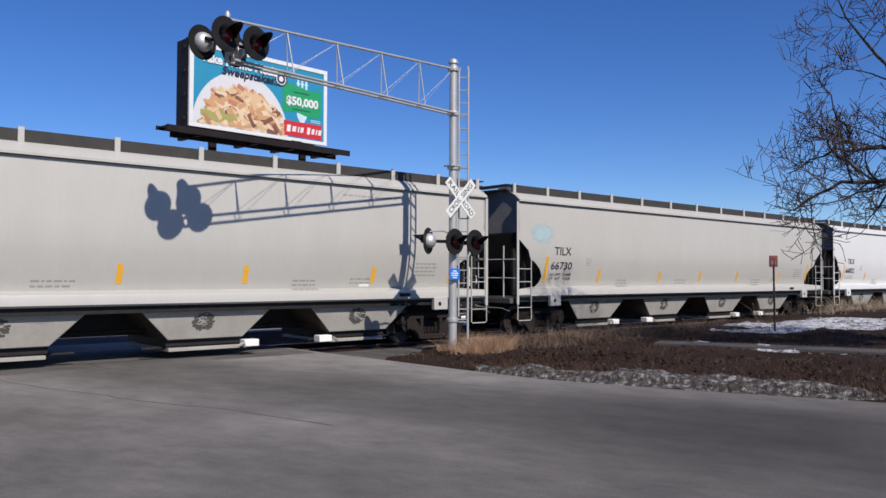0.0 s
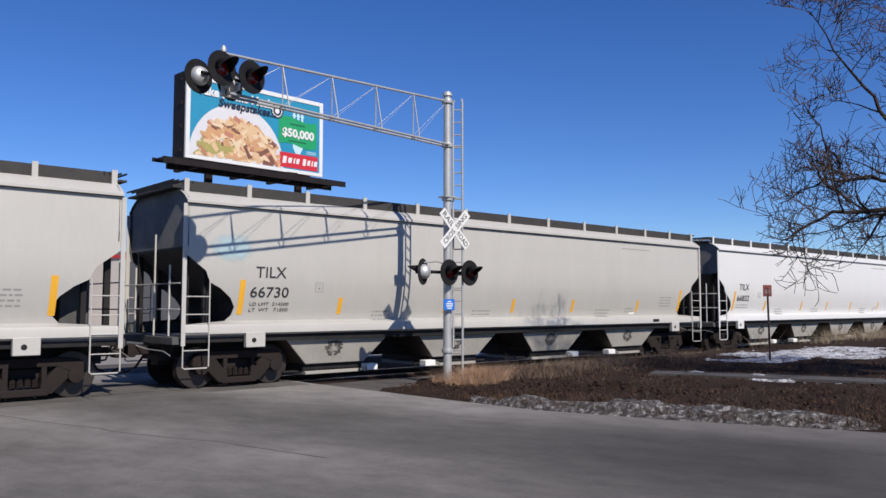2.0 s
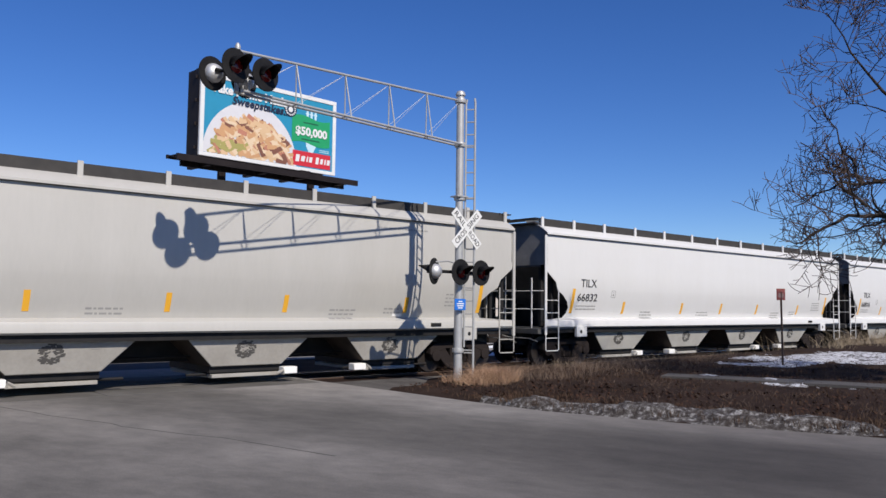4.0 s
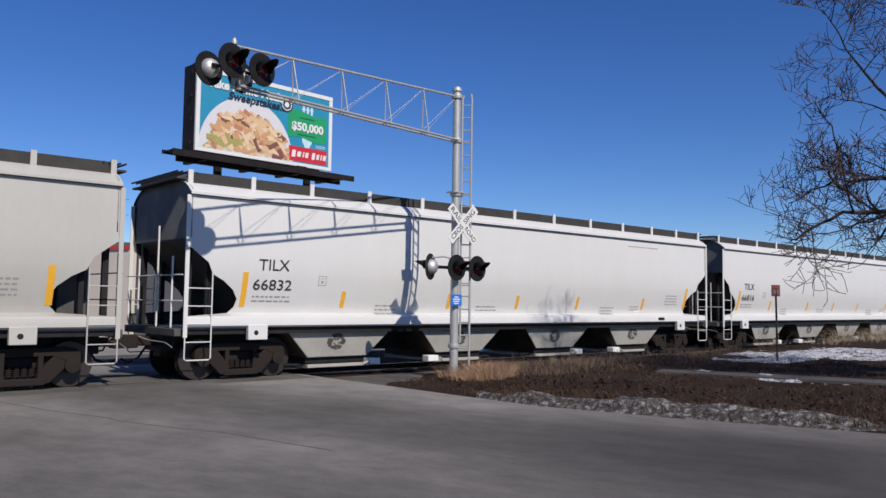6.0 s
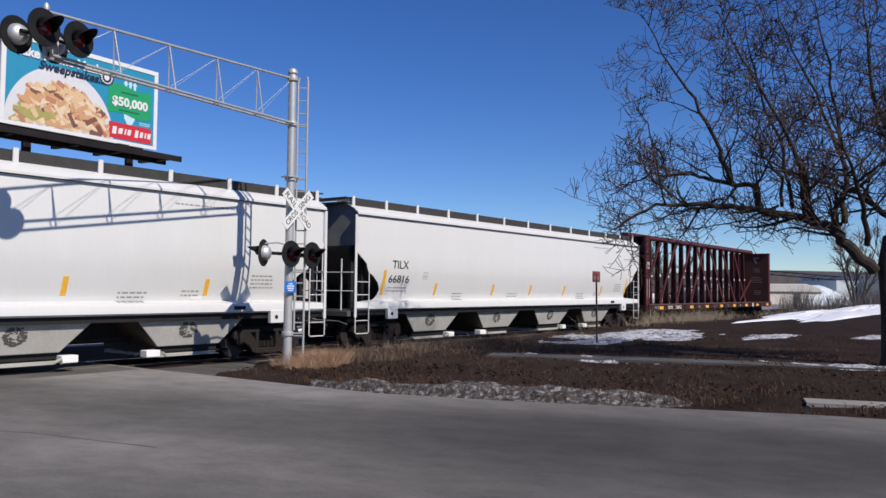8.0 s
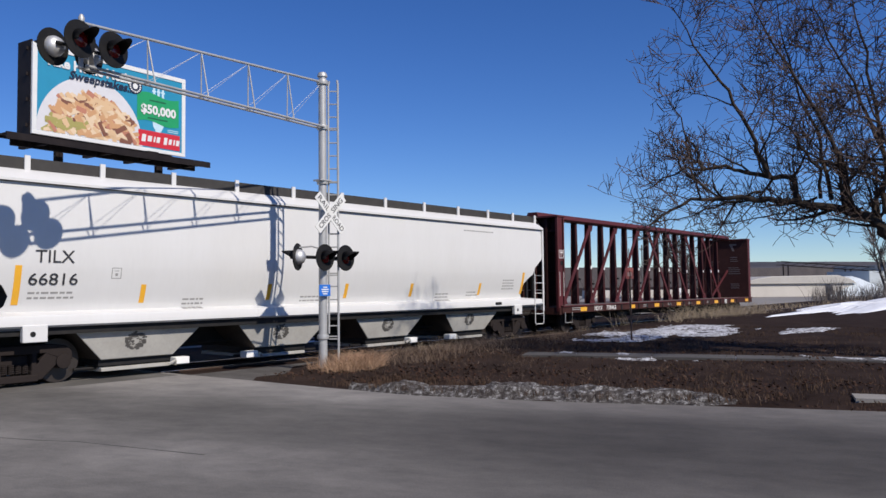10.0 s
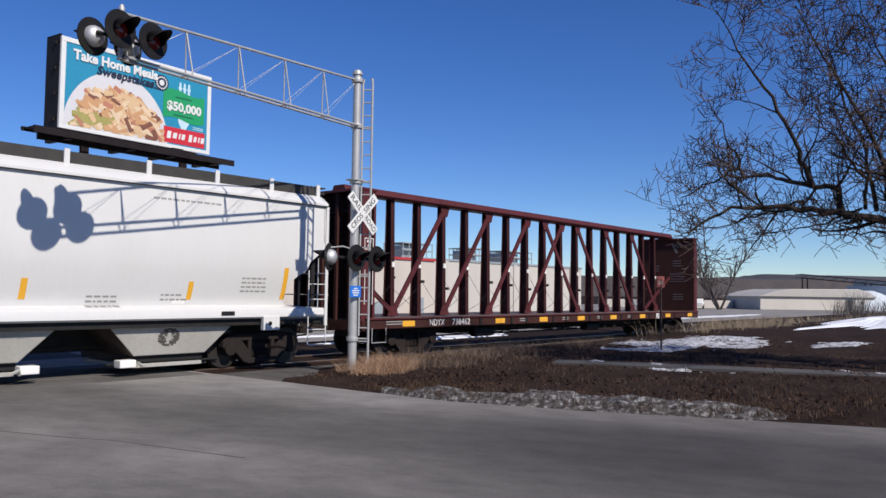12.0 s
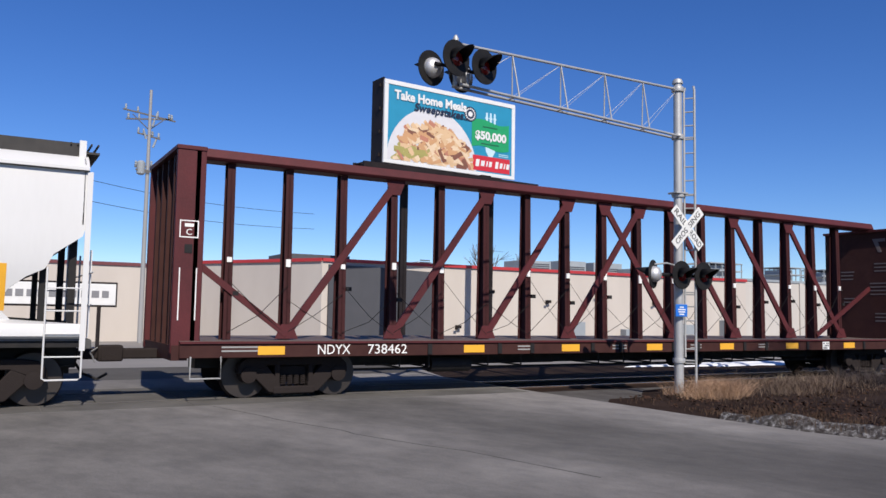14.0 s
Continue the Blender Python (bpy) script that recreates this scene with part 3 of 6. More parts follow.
def on_side(shape, x0, x1, z0, z1, proud=0.006):
    """A thin plate lying on the leaning side sheet."""
    n = max(1, round((z1 - z0) / 0.1))
    verts, faces = [], []
    for back in (0.0, 0.012):
        for k in range(n + 1):
            z = z0 + (z1 - z0) * k / n
            y = -side_y(z) - proud + back
            verts += [(x0, y, z), (x1, y, z)]
    m = 2 * (n + 1)
    for k in range(n):
        i = 2 * k
        faces += [(i, i + 1, i + 3, i + 2), (m + i, m + i + 2, m + i + 3, m + i + 1), (i, i + 2, m + i + 2, m + i), (i + 1, m + i + 1, m + i + 3, i + 3)]
    faces += [(0, m, m + 1, 1), (2 * n, 2 * n + 1, m + 2 * n + 1, m + 2 * n)]
    return shape.add(verts, faces)


def hopper_shell():
    """Outer and inner skin of the side and roof sheets, closed along every rim."""
    s = Shape()
    near = [(-y, z) for y, z in SIDE]
    rows = near + [(-y, z) for y, z in near[::-1][1:]]
    cols = 24
    n, m = cols + 1, len(rows)
    verts, faces = [], []
    for k in (1.0, 0.99):
        for y, z in rows:
            c = end_cut(z)
            for i in range(n):
                verts.append((c + (HOPPER - 2 * c) * i / cols, y * k, z - (0.012 if k < 1 and z > 4 else 0)))
    for base in (0, n * m):
        faces += [(base + j * n + i, base + j * n + i + 1, base + (j + 1) * n + i + 1, base + (j + 1) * n + i) for j in range(m - 1) for i in range(cols)]
    for j in range(m - 1):
        for i in (0, cols):
            faces.append((j * n + i, (j + 1) * n + i, n * m + (j + 1) * n + i, n * m + j * n + i))
    for j in (0, m - 1):
        for i in range(cols):
            faces.append((j * n + i, j * n + i + 1, n * m + j * n + i + 1, n * m + j * n + i))
    return s.add(verts, faces)


def bay_shape(c):
    """One discharge bay: sloped front and back sheets down to a narrow outlet."""
    s = Shape()
    top, bot, yt, yb, zt, zb = 1.67, 0.86, 1.38, 1.2, 1.22, 0.42
    verts = [(c - top, -yt, zt), (c + top, -yt, zt), (c + top, yt, zt), (c - top, yt, zt), (c - bot, -yb, zb), (c + bot, -yb, zb), (c + bot, yb, zb), (c - bot, yb, zb)]
    s.add(verts, [(0, 1, 5, 4), (1, 2, 6, 5), (2, 3, 7, 6), (3, 0, 4, 7), (4, 5, 6, 7), (0, 3, 2, 1)])
    return s


def side_frame(y):
    """The cast side of a freight truck with its two windows, centred at x = 0."""
    s = Shape()
    t = 0.1
    s.slab([(-1.12, 0.5), (-1.1, 0.66), (-0.98, 0.78), (-0.7, 0.82), (0.7, 0.82), (0.98, 0.78), (1.1, 0.66), (1.12, 0.5), (0.95, 0.42), (0.78, 0.55), (0.55, 0.64), (-0.55, 0.64), (-0.78, 0.55), (-0.95, 0.42)], y - t, y + t)
    for k in (-1, 1):
        s.slab([(k * 0.88, 0.5), (k * 0.58, 0.66), (k * 0.28, 0.3), (k * 0.28, 0.1), (k * 0.5, 0.12)], y - t * 0.96, y + t * 0.96)
        s.box(k * 0.34 - 0.05, k * 0.34 + 0.05, y - t * 0.98, y + t * 0.98, 0.16, 0.7)
    s.box(-0.42, 0.42, y - t * 1.1, y + t * 1.1, 0.09, 0.23)
    return s


def add_truck(car, cx):
    truck = part("truck", Shape().box(cx - 0.3, cx + 0.3, -0.95, 0.95, 0.42, 0.62), TRUCK, car, "sooty cast-steel freight truck", bevel=0.03)
    for x in (cx - 0.42, cx + 0.42):
        part("brake_beam", Shape().beam((x, -0.72, 0.4), (x, 0.72, 0.4), 0.1, 0.14, (1, 0, 0)).box(x - 0.04, x + 0.04, -0.3, 0.3, 0.2, 0.6), BLACK_STEEL, truck)
    for y in (-1.0, 1.0):
        part("side_frame", side_frame(y).moved(pose(cx, 0, 0)), TRUCK, truck, bevel=0.02)
        springs = Shape()
        for k in range(4):
            x = cx - 0.2 + 0.133 * k
            pts = [(x + 0.05 * math.cos(a * 0.9), y + 0.05 * math.sin(a * 0.9), 0.25 + 0.19 * a / 35) for a in range(36)]
            springs.tube(pts, 0.016, 5)
        part("spring_nest", springs, TRUCK, truck)
        for x in (cx - 0.915, cx + 0.915):
            cap = Shape().spin([(0.08, -0.05), (0.15, -0.04), (0.16, 0.06), (0.1, 0.09)], (x, y - 0.1 * (1 if y < 0 else -1), 0.46), "y", 16)
            part("bearing_cap", cap, TRUCK, truck)
    for x in (cx - 0.915, cx + 0.915):
        w = Shape()
        w.spin([(0.09, -1.05), (0.09, 1.05)], (0, 0, 0), "y", 12)
        for sgn in (-1, 1):
            prof = [(0.1, 0.86), (0.16, 0.83), (0.2, 0.77), (0.36, 0.75), (0.39, 0.82), (0.455, 0.825), (0.46, 0.73), (0.485, 0.69), (0.38, 0.69), (0.3, 0.71), (0.12, 0.69)]
            w.spin([(r, sgn * h) for r, h in prof], (0, 0, 0), "y", 32)
        # lightening webs make the turning visible
        for k in range(3):
            a = 2 * math.pi * k / 3
            for sgn in (-1, 1):
                w.spin([(0.035, sgn * 0.77), (0.035, sgn * 0.8)], (0.27 * math.cos(a), 0, 0.27 * math.sin(a)), "y", 8)
        ob = part("wheelset", w, WHEEL, car, "dark steel wheels on an axle")
        ob.matrix_basis = pose(x, 0, 0.46)
        for sgn in (-1, 1):
            t = Shape().spin([(0.395, sgn * 0.832), (0.45, sgn * 0.832), (0.45, sgn * 0.827), (0.395, sgn * 0.827)], (0, 0, 0), "y", 32)
            part("rim_face", t, RUBBED, ob)


def add_ladder(car, x0, x1, y, z0, z1, ztall, paint, step=0.38):
    """A flat corner post, and rungs between thin rails up to mid height."""
    k = 0.045 if x1 > x0 else -0.045
    lad = part("ladder", Shape().box(x0 - 0.045, x0 + 0.045, y - 0.012, y + 0.012, 0.98, ztall), paint, car)
    part("ladder_rail", Shape().tube([(x1, y, z1), (x1, y, z0 + 0.03), (x1 - k, y, z0), (x0 + k, y, z0), (x0, y, z0 + 0.03), (x0, y, 1.0)], 0.016, 6), paint, lad)
    z = z0 + step
    while z < z1 + 0.02:
        part("rung", Shape().tube([(x0, y, z), (x1, y, z)], 0.013, 6), paint, lad)
        z += step


def hopper_car(white, label, limits=True):
    paint, bay_paint = (WHITE_PAINT, WHITE_BAY) if white else (GREY_PAINT, GREY_BAY)
    car = thing("hopper_car", label, "railway wagon", "cars of the freight train")
    shell = part("shell", hopper_shell(), paint, car, smooth=28)
    # inner skin takes the dark grey in place of the shade inside
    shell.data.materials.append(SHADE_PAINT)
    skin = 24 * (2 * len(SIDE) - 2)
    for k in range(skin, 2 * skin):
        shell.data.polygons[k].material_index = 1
    # end sheets and slope sheets, each painted darker to carry its shade
    top = [(-y, z) for y, z in SIDE if z >= 3.1 and y < 1.61]
    outline = top + [(-y, z) for y, z in top[::-1][1:]]
    for x in (0.12, HOPPER - 0.12):
        part("end_sheet", Shape().slab(outline, x - 0.01, x + 0.01, "x"), END_PAINT, car, "end sheet darkened for shade")
        k = 1 if x < 1 else -1
        s = Shape()
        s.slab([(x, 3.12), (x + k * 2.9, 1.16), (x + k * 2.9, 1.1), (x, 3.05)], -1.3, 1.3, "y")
        part("slope_sheet", s, SHADE_PAINT, car, "slope sheet darkened for shade")
        # bolster web and posts in the open end, black to carry its shade
        ribs = Shape()
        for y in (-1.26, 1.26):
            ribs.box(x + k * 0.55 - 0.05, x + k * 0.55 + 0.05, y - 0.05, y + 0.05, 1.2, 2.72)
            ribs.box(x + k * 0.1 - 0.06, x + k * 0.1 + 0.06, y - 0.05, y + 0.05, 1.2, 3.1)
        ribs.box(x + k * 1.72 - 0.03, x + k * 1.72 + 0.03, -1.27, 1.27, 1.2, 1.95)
        part("end_post", ribs, BLACK_STEEL, car, "end posts darkened for shade")
        plat = Shape().box(min(x - k * 0.1, x + k * 1.6), max(x - k * 0.1, x + k * 1.6), -1.5, 1.5, 1.14, 1.18)
        part("end_platform", plat, GRATING, car)
        part("draft_sill", Shape().box(min(x - k * 0.1, x + k * 3.0), max(x - k * 0.1, x + k * 3.0), -0.5, 0.5, 0.62, 1.12), BLACK_STEEL, car, bevel=0.02)
        part("brake_cylinder", Shape().tube([(x + k * 0.5, 0.95, 0.95), (x + k * 1.1, 0.95, 0.95)], 0.15, 12), BLACK_STEEL, car)
        coupler = Shape().box(min(x - k * 0.72, x), max(x - k * 0.72, x), -0.09, 0.09, 0.74, 0.94)
        coupler.box(min(x - k * 0.8, x - k * 0.5), max(x - k * 0.8, x - k * 0.5), -0.17, 0.17, 0.7, 0.99)
        part("coupler", coupler, TRUCK, car, bevel=0.03)
        hose = [(x - k * 0.1, 0.35, 0.75), (x - k * 0.3, 0.36, 0.45), (x - k * 0.55, 0.3, 0.34), (x - k * 0.72, 0.22, 0.45)]
        part("brake_hose", Shape().tube(hose, 0.028, 6), BLACK_STEEL, car, "black rubber brake hose")
        for y in (-1.6, 1.6):
            a, b = (x - k * 0.08, x + k * 0.5)
            add_ladder(car, a, b, y * 1.012, 0.5, 2.36, 4.0, paint)
        for y, z1 in ((-1.15, 2.7), (-0.35, 3.4), (0.75, 2.7)):
            part("end_post_rail", Shape().box(x - k * 0.2 - 0.017, x - k * 0.2 + 0.017, y - 0.015, y + 0.015, 1.18, z1), paint, car)
        for z in (1.75, 2.3):
            part("end_rail", Shape().tube([(x - k * 0.16, -1.6, z), (x - k * 0.2, -1.5, z), (x - k * 0.2, 1.5, z)], 0.014, 6), paint, car)
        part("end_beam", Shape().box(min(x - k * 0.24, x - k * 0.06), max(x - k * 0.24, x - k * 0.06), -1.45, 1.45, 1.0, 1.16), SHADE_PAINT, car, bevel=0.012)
        part("uncoupling_lever", Shape().tube([(x - k * 0.3, -1.5, 0.78), (x - k * 0.3, -1.15, 0.86), (x - k * 0.34, -0.3, 0.88), (x - k * 0.5, -0.1, 0.96)], 0.014, 6), END_PAINT, car, "thin bent uncoupling lever")
        part("air_pipe", Shape().tube([(x - k * 0.1, -1.2, 1.1), (x - k * 0.05, -0.9, 0.72), (x + k * 0.5, -0.7, 0.62)], 0.02, 6), BLACK_STEEL, car)
        # roof end: the dark walkway overhangs the end sheet
        part("roof_end_lip", Shape().box(min(x - k * 0.24, x), max(x - k * 0.24, x), -1.3, 1.3, 4.36, 4.4), DARK_GRATING, car)
        add_truck(car, 1.62 if x < 1 else HOPPER - 1.62)
        # jacking pad under the side sill
        px = x + k * 1.62
        for y in (-1.56, 1.56):
            pad = part("jacking_pad", Shape().box(px - 0.24, px + 0.24, y - 0.06, y + 0.06, 0.9, 1.24), paint, car, bevel=0.015)
            part("pad_hole", Shape().spin([(0.055, -0.066), (0.055, 0.066)], (px - 0.05, y, 1.06), "y", 12), BLACK_STEEL, pad)
    if not white:
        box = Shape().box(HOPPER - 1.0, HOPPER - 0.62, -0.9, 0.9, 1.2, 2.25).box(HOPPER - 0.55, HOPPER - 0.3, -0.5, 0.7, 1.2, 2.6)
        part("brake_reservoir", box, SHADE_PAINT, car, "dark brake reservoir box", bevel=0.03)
    # sills: the black side flange paints in the shadow band over the bays
    for y in (-1.46, 1.42):
        part("side_sill", Shape().slab([(y - 0.0, 1.03), (y + 0.04, 1.03), (y + 0.04, 1.2), (y - 0.0, 1.2)], 0.05, HOPPER - 0.05, "x"), BLACK_STEEL, car, "sill flange painted black for shade")
    part("centre_sill", Shape().box(0.1, HOPPER - 0.1, -0.2, 0.2, 0.5, 1.16), BLACK_STEEL, car)
    # bays with outlet gates
    for n, c in enumerate((4.15, 8.2, 12.25, 16.3)):
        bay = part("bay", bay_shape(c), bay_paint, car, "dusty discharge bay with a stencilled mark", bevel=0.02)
        # slopes along x: brown dust, with their shade mixed into the same colour
        bay.data.materials.append(SHADED_DUST)
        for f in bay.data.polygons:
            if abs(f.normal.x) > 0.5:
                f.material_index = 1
        # the recess's shade is given by the throat's black colour
        part("outlet_throat", Shape().box(c - 0.86, c + 0.86, -1.1, 1.1, 0.28, 0.44), BLACK_STEEL, bay, "outlet throat darkened for shade")
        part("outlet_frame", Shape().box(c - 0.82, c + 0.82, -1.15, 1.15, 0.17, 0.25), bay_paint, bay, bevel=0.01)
        k = 1 if n % 2 == 0 else -1
        a, b = sorted((c + k * 0.86, c + k * 1.22))
        part("gate_lock", Shape().box(a, b, -1.32, -1.06, 0.2, 0.36), WHITE_MARK, bay, "pale gate lock box", bevel=0.015)
        part("gate_handle", Shape().tube([(c + k * 0.7, -1.3, 0.22), (c + k * 0.84, -1.34, 0.3), (c + k * 0.86, -1.3, 0.2)], 0.035, 6), bay_paint, bay)
        part("gate_rod", Shape().tube([(c - 1.3, -0.9, 0.24), (c + 1.4, -0.9, 0.24)], 0.03, 8), BLACK_STEEL, bay)
        # smudged stencil on the sloping side: a dark round mark
        st = Shape()
        def mark(x, z, w, h):
            y = -(1.2 + (z - 0.42) * 0.225 + 0.004)
            st.add([(x - w, y + h * 0.2, z - h), (x + w, y + h * 0.2, z - h), (x + w, y - h * 0.2, z + h), (x - w, y - h * 0.2, z + h)], [(0, 1, 2, 3)])
        for q in range(120):
            a, r = random.uniform(0, 2 * math.pi), 0.23 * math.sqrt(random.uniform(0.05, 1))
            k = random.uniform(0.6, 1.4) * (1.0 if r > 0.13 else 0.6)
            mark(c - 0.1 + 1.05 * r * math.cos(a), 0.8 + 0.85 * r * math.sin(a), 0.03 * k, 0.017 * k)
        tagged(part("stencil_mark", st, FADED_DARK, bay, "dark smudged stencil"), kind="stuff")
        fd = Shape()
        st = fd
        for q in range(9):
            mark(c + 0.65 + random.uniform(-0.2, 0.2), 0.95 + random.uniform(-0.07, 0.05), random.uniform(0.02, 0.1), 0.007)
        tagged(part("faded_note", fd, FADED, bay), kind="stuff")
    # dark triangles of the shaded underframe between the bays
    part("brake_pipe", Shape().tube([(0.6, -0.5, 0.62), (HOPPER - 0.6, -0.5, 0.62)], 0.03, 6), BLACK_STEEL, car)
    # roof: hatch, running boards and brackets
    hatch = Shape().slab([(-0.4, 4.42), (-0.36, 4.52), (0.36, 4.52), (0.4, 4.42)], 0.7, HOPPER - 0.7, "x")
    part("trough_hatch", hatch, GRATING, car, "long grey roof hatch", bevel=0.02)
    for y0 in (-1.3, 0.72):
        g = Shape()
        for k in range(6):
            y = y0 + 0.116 * k
            g.box(0.1, HOPPER - 0.1, y - 0.008, y + 0.008, 4.5, 4.535)
        for k in range(132):
            x = 0.15 + 0.15 * k
            g.box(x - 0.006, x + 0.006, y0, y0 + 0.58, 4.498, 4.533)
        ye = y0 if y0 < 0 else y0 + 0.58
        # solid dark lip closes the gap between board and roof
        g.box(0.1, HOPPER - 0.1, ye - 0.012, ye + 0.012, 4.3, 4.535)
        part("running_board", g, DARK_GRATING, car, "dark grating walkway", smooth=0)
    for x in (0.16, 1.65, 3.2, 4.9, 6.65, 8.45, 10.22, 12.0, 13.8, 15.55, 17.25, 18.8, HOPPER - 0.16):
        for y in (-1, 1):
            b = Shape().box(x - 0.055, x + 0.055, y * 1.36 - 0.02, y * 1.36 + 0.02, 4.26, 4.575)
            b.box(x - 0.03, x + 0.03, min(y * 0.7, y * 1.34), max(y * 0.7, y * 1.34), 4.44, 4.495)
            part("bracket", b, paint, car)
    for x in (-0.12, HOPPER - 0.35):
        g = Shape()
        for k in range(5):
            g.box(x + 0.11 * k - 0.012, x + 0.11 * k + 0.012, -1.35, 1.35, 4.5, 4.535)
        part("end_walkway", g, DARK_GRATING, car)
    # reflective strips, both sides
    for x in (4.1, 7.58, 10.28, 13.05, 16.58):
        part("reflector", on_side(Shape(), x - 0.06, x + 0.06, 1.62, 2.02), YELLOW, car)
    for x in (1.43, HOPPER - 1.28):
        part("reflector", on_side(Shape(), x - 0.065, x + 0.065, 1.63, 2.4), YELLOW, car)
    # stencils that cannot be read
    bars = Shape()
    for x, z, w, n in ((2.1, 1.84, 0.9, 2 if limits else 0), (HOPPER - 2.2, 2.1, 0.7, 4), (5.4, 1.66, 0.55, 3), (9.0, 1.66, 0.7, 2), (14.6, 1.66, 0.65, 3), (HOPPER - 4.3, 1.7, 0.5, 2), (HOPPER - 4.1, 3.75, 1.6, 1)):
        for k in range(n):
            u = x - w / 2
            while u < x + w / 2:
                d = random.uniform(0.05, 0.16)
                on_side(bars, u, u + d, z - 0.1 * k, z - 0.1 * k + 0.04, 0.003)
                u += d + 0.035
    tagged(part("faded_stencil", bars, FADED, car, "small faded stencilling", smooth=0), kind="stuff")
    plate = Shape()
    for a, b, c, d in ((3.33, 3.55, 2.36, 2.375), (3.33, 3.55, 2.145, 2.16), (3.33, 3.345, 2.16, 2.36), (3.535, 3.55, 2.16, 2.36), (3.39, 3.49, 2.3, 2.315), (3.41, 3.47, 2.2, 2.26)):
        on_side(plate, a, b, c, d, 0.003)
    part("stencil_box", plate, FADED, car, smooth=0)
    part("placard", on_side(Shape(), HOPPER - 4.25, HOPPER - 3.95, 1.53, 1.6), WHITE_MARK, car, "small white placard")
    part("slot_plate", Shape().box(HOPPER - 3.15, HOPPER - 2.8, -1.625, -1.59, 1.27, 1.36), BLACK_STEEL, car, bevel=0.01)
    return car


def number_car(car, mark, number):
    part("lettering", words(mark, 0.36, face_near(2.12, -side_y(2.57) - 0.01, 2.57) @ pose(0, 0, 0, 5, 0, 0), DECAL, width=0.78), DECAL, car, "black stencilled reporting mark")
    if number == "66730":
        for text, z, w in (("LD LMT  214500", 1.86, 1.0), ("LT  WT   71500", 1.73, 1.0)):
            part("lettering", words(text, 0.105, face_near(2.15, -side_y(z) - 0.009, z) @ pose(0, 0, 0, 14, 0, 0), FADED_DARK, width=w), FADED_DARK, car, "small stencilled load limits")
    part("lettering", words(number, 0.34, face_near(2.12, -side_y(2.12) - 0.012, 2.12) @ pose(0, 0, 0, 12, 0, 0), DECAL, width=0.98, bold=0.001), DECAL, car, "black stencilled car number")


def centre_beam_car():
    L = 22.6
    car = thing("centre_beam_car", "oxide brown centre-beam flat car, empty, with end bulkheads", "railway wagon", "cars of the freight train")
    deck = Shape().slab([(-1.47, 1.06), (-1.47, 1.13), (0, 1.09), (1.47, 1.13), (1.47, 1.06), (0, 1.0)], -0.35, L - 0.1, "x")
    part("deck", deck, DECK, car)
    for y in (-1.45, 1.45):
        part("side_sill", Shape().box(-0.35, L - 0.1, y - 0.05, y + 0.05, 0.82, 1.075), BROWN_DARK, car, bevel=0.01)
        part("sill_flange", Shape().box(-0.35, L - 0.1, y - 0.09, y + 0.09, 1.08, 1.12), BROWN, car)
    part("centre_sill", Shape().box(0.2, L - 0.2, -0.28, 0.28, 0.55, 1.0), BLACK_STEEL, car)
    part("top_chord", Shape().slab([(-0.3, 4.74), (-0.22, 4.92), (0.22, 4.92), (0.3, 4.74), (0.24, 4.68), (-0.24, 4.68)], -0.1, L - 0.3, "x"), BROWN, car, bevel=0.015)
    posts = [0.83 + 1.235 * k for k in range(17)]
    for x in posts:
        p = Shape().slab([(-0.17, 1.1), (-0.11, 4.72), (0.11, 4.72), (0.17, 1.1)], x - 0.012, x + 0.012, "x")
        for k in (-1, 1):
            p.add([(x - 0.08, k * 0.17, 1.1), (x + 0.08, k * 0.17, 1.1), (x + 0.08, k * 0.11, 4.72), (x - 0.08, k * 0.11, 4.72),
                   (x - 0.08, k * 0.15, 1.1), (x + 0.08, k * 0.15, 1.1), (x + 0.08, k * 0.09, 4.72), (x - 0.08, k * 0.09, 4.72)],
                  [(0, 1, 2, 3), (7, 6, 5, 4), (0, 4, 5, 1), (1, 5, 6, 2), (2, 6, 7, 3), (3, 7, 4, 0)])
        ob = part("post", p, BROWN_SHADED, car, smooth=0)
        if random.random() < 0.8:
            z = 2.62 + random.uniform(-0.05, 0.05)
            part("wear_plate", Shape().box(x - 0.05, x + 0.05, -0.175, -0.13, z, z + random.uniform(0.1, 0.22)), WHITE_MARK, ob, "scuffed white patch")
        if random.random() < 0.6:
            z = random.uniform(1.9, 2.2)
            part("winch_hook", Shape().box(x + 0.08, x + 0.2, -0.2, -0.1, z, z + 0.09), BLACK_STEEL, ob)
    def diagonal(i, j):
        part("brace", Shape().beam((posts[i], -0.16, 1.2), (posts[j], -0.13, 4.6), 0.06, 0.16), BROWN, car)
    for i, j in ((1, 3), (3, 5), (5, 7), (7, 9), (10, 8), (12, 10), (14, 12), (16, 14)):
        diagonal(i, j)
        g = Shape().slab([(posts[j] - 0.25, 4.7), (posts[j] + 0.25, 4.7), (posts[j] + 0.12, 4.35), (posts[j] - 0.12, 4.35)], -0.16, -0.14, "y")
        part("gusset", g, BROWN, car)
        g = Shape().slab([(posts[i] - 0.25, 1.12), (posts[i] + 0.25, 1.12), (posts[i] + 0.12, 1.42), (posts[i] - 0.12, 1.42)], -0.2, -0.18, "y")
        part("gusset", g, BROWN, car)
    rnd = random.Random(44)
    for i in range(0, 16):
        for z0, z1 in ((1.25, rnd.uniform(1.9, 2.7)), (rnd.uniform(1.9, 2.6), 1.2)):
            a, b = Vector((posts[i], -0.2, z0)), Vector((posts[i + 1], -0.2, z1))
            sag = a.lerp(b, 0.5) + Vector((0, -0.02, -rnd.uniform(0.02, 0.16)))
            part("tie_down_cable", Shape().tube([a, sag, b], 0.007, 4), BLACK_STEEL, car, "slack thin tie-down cable")
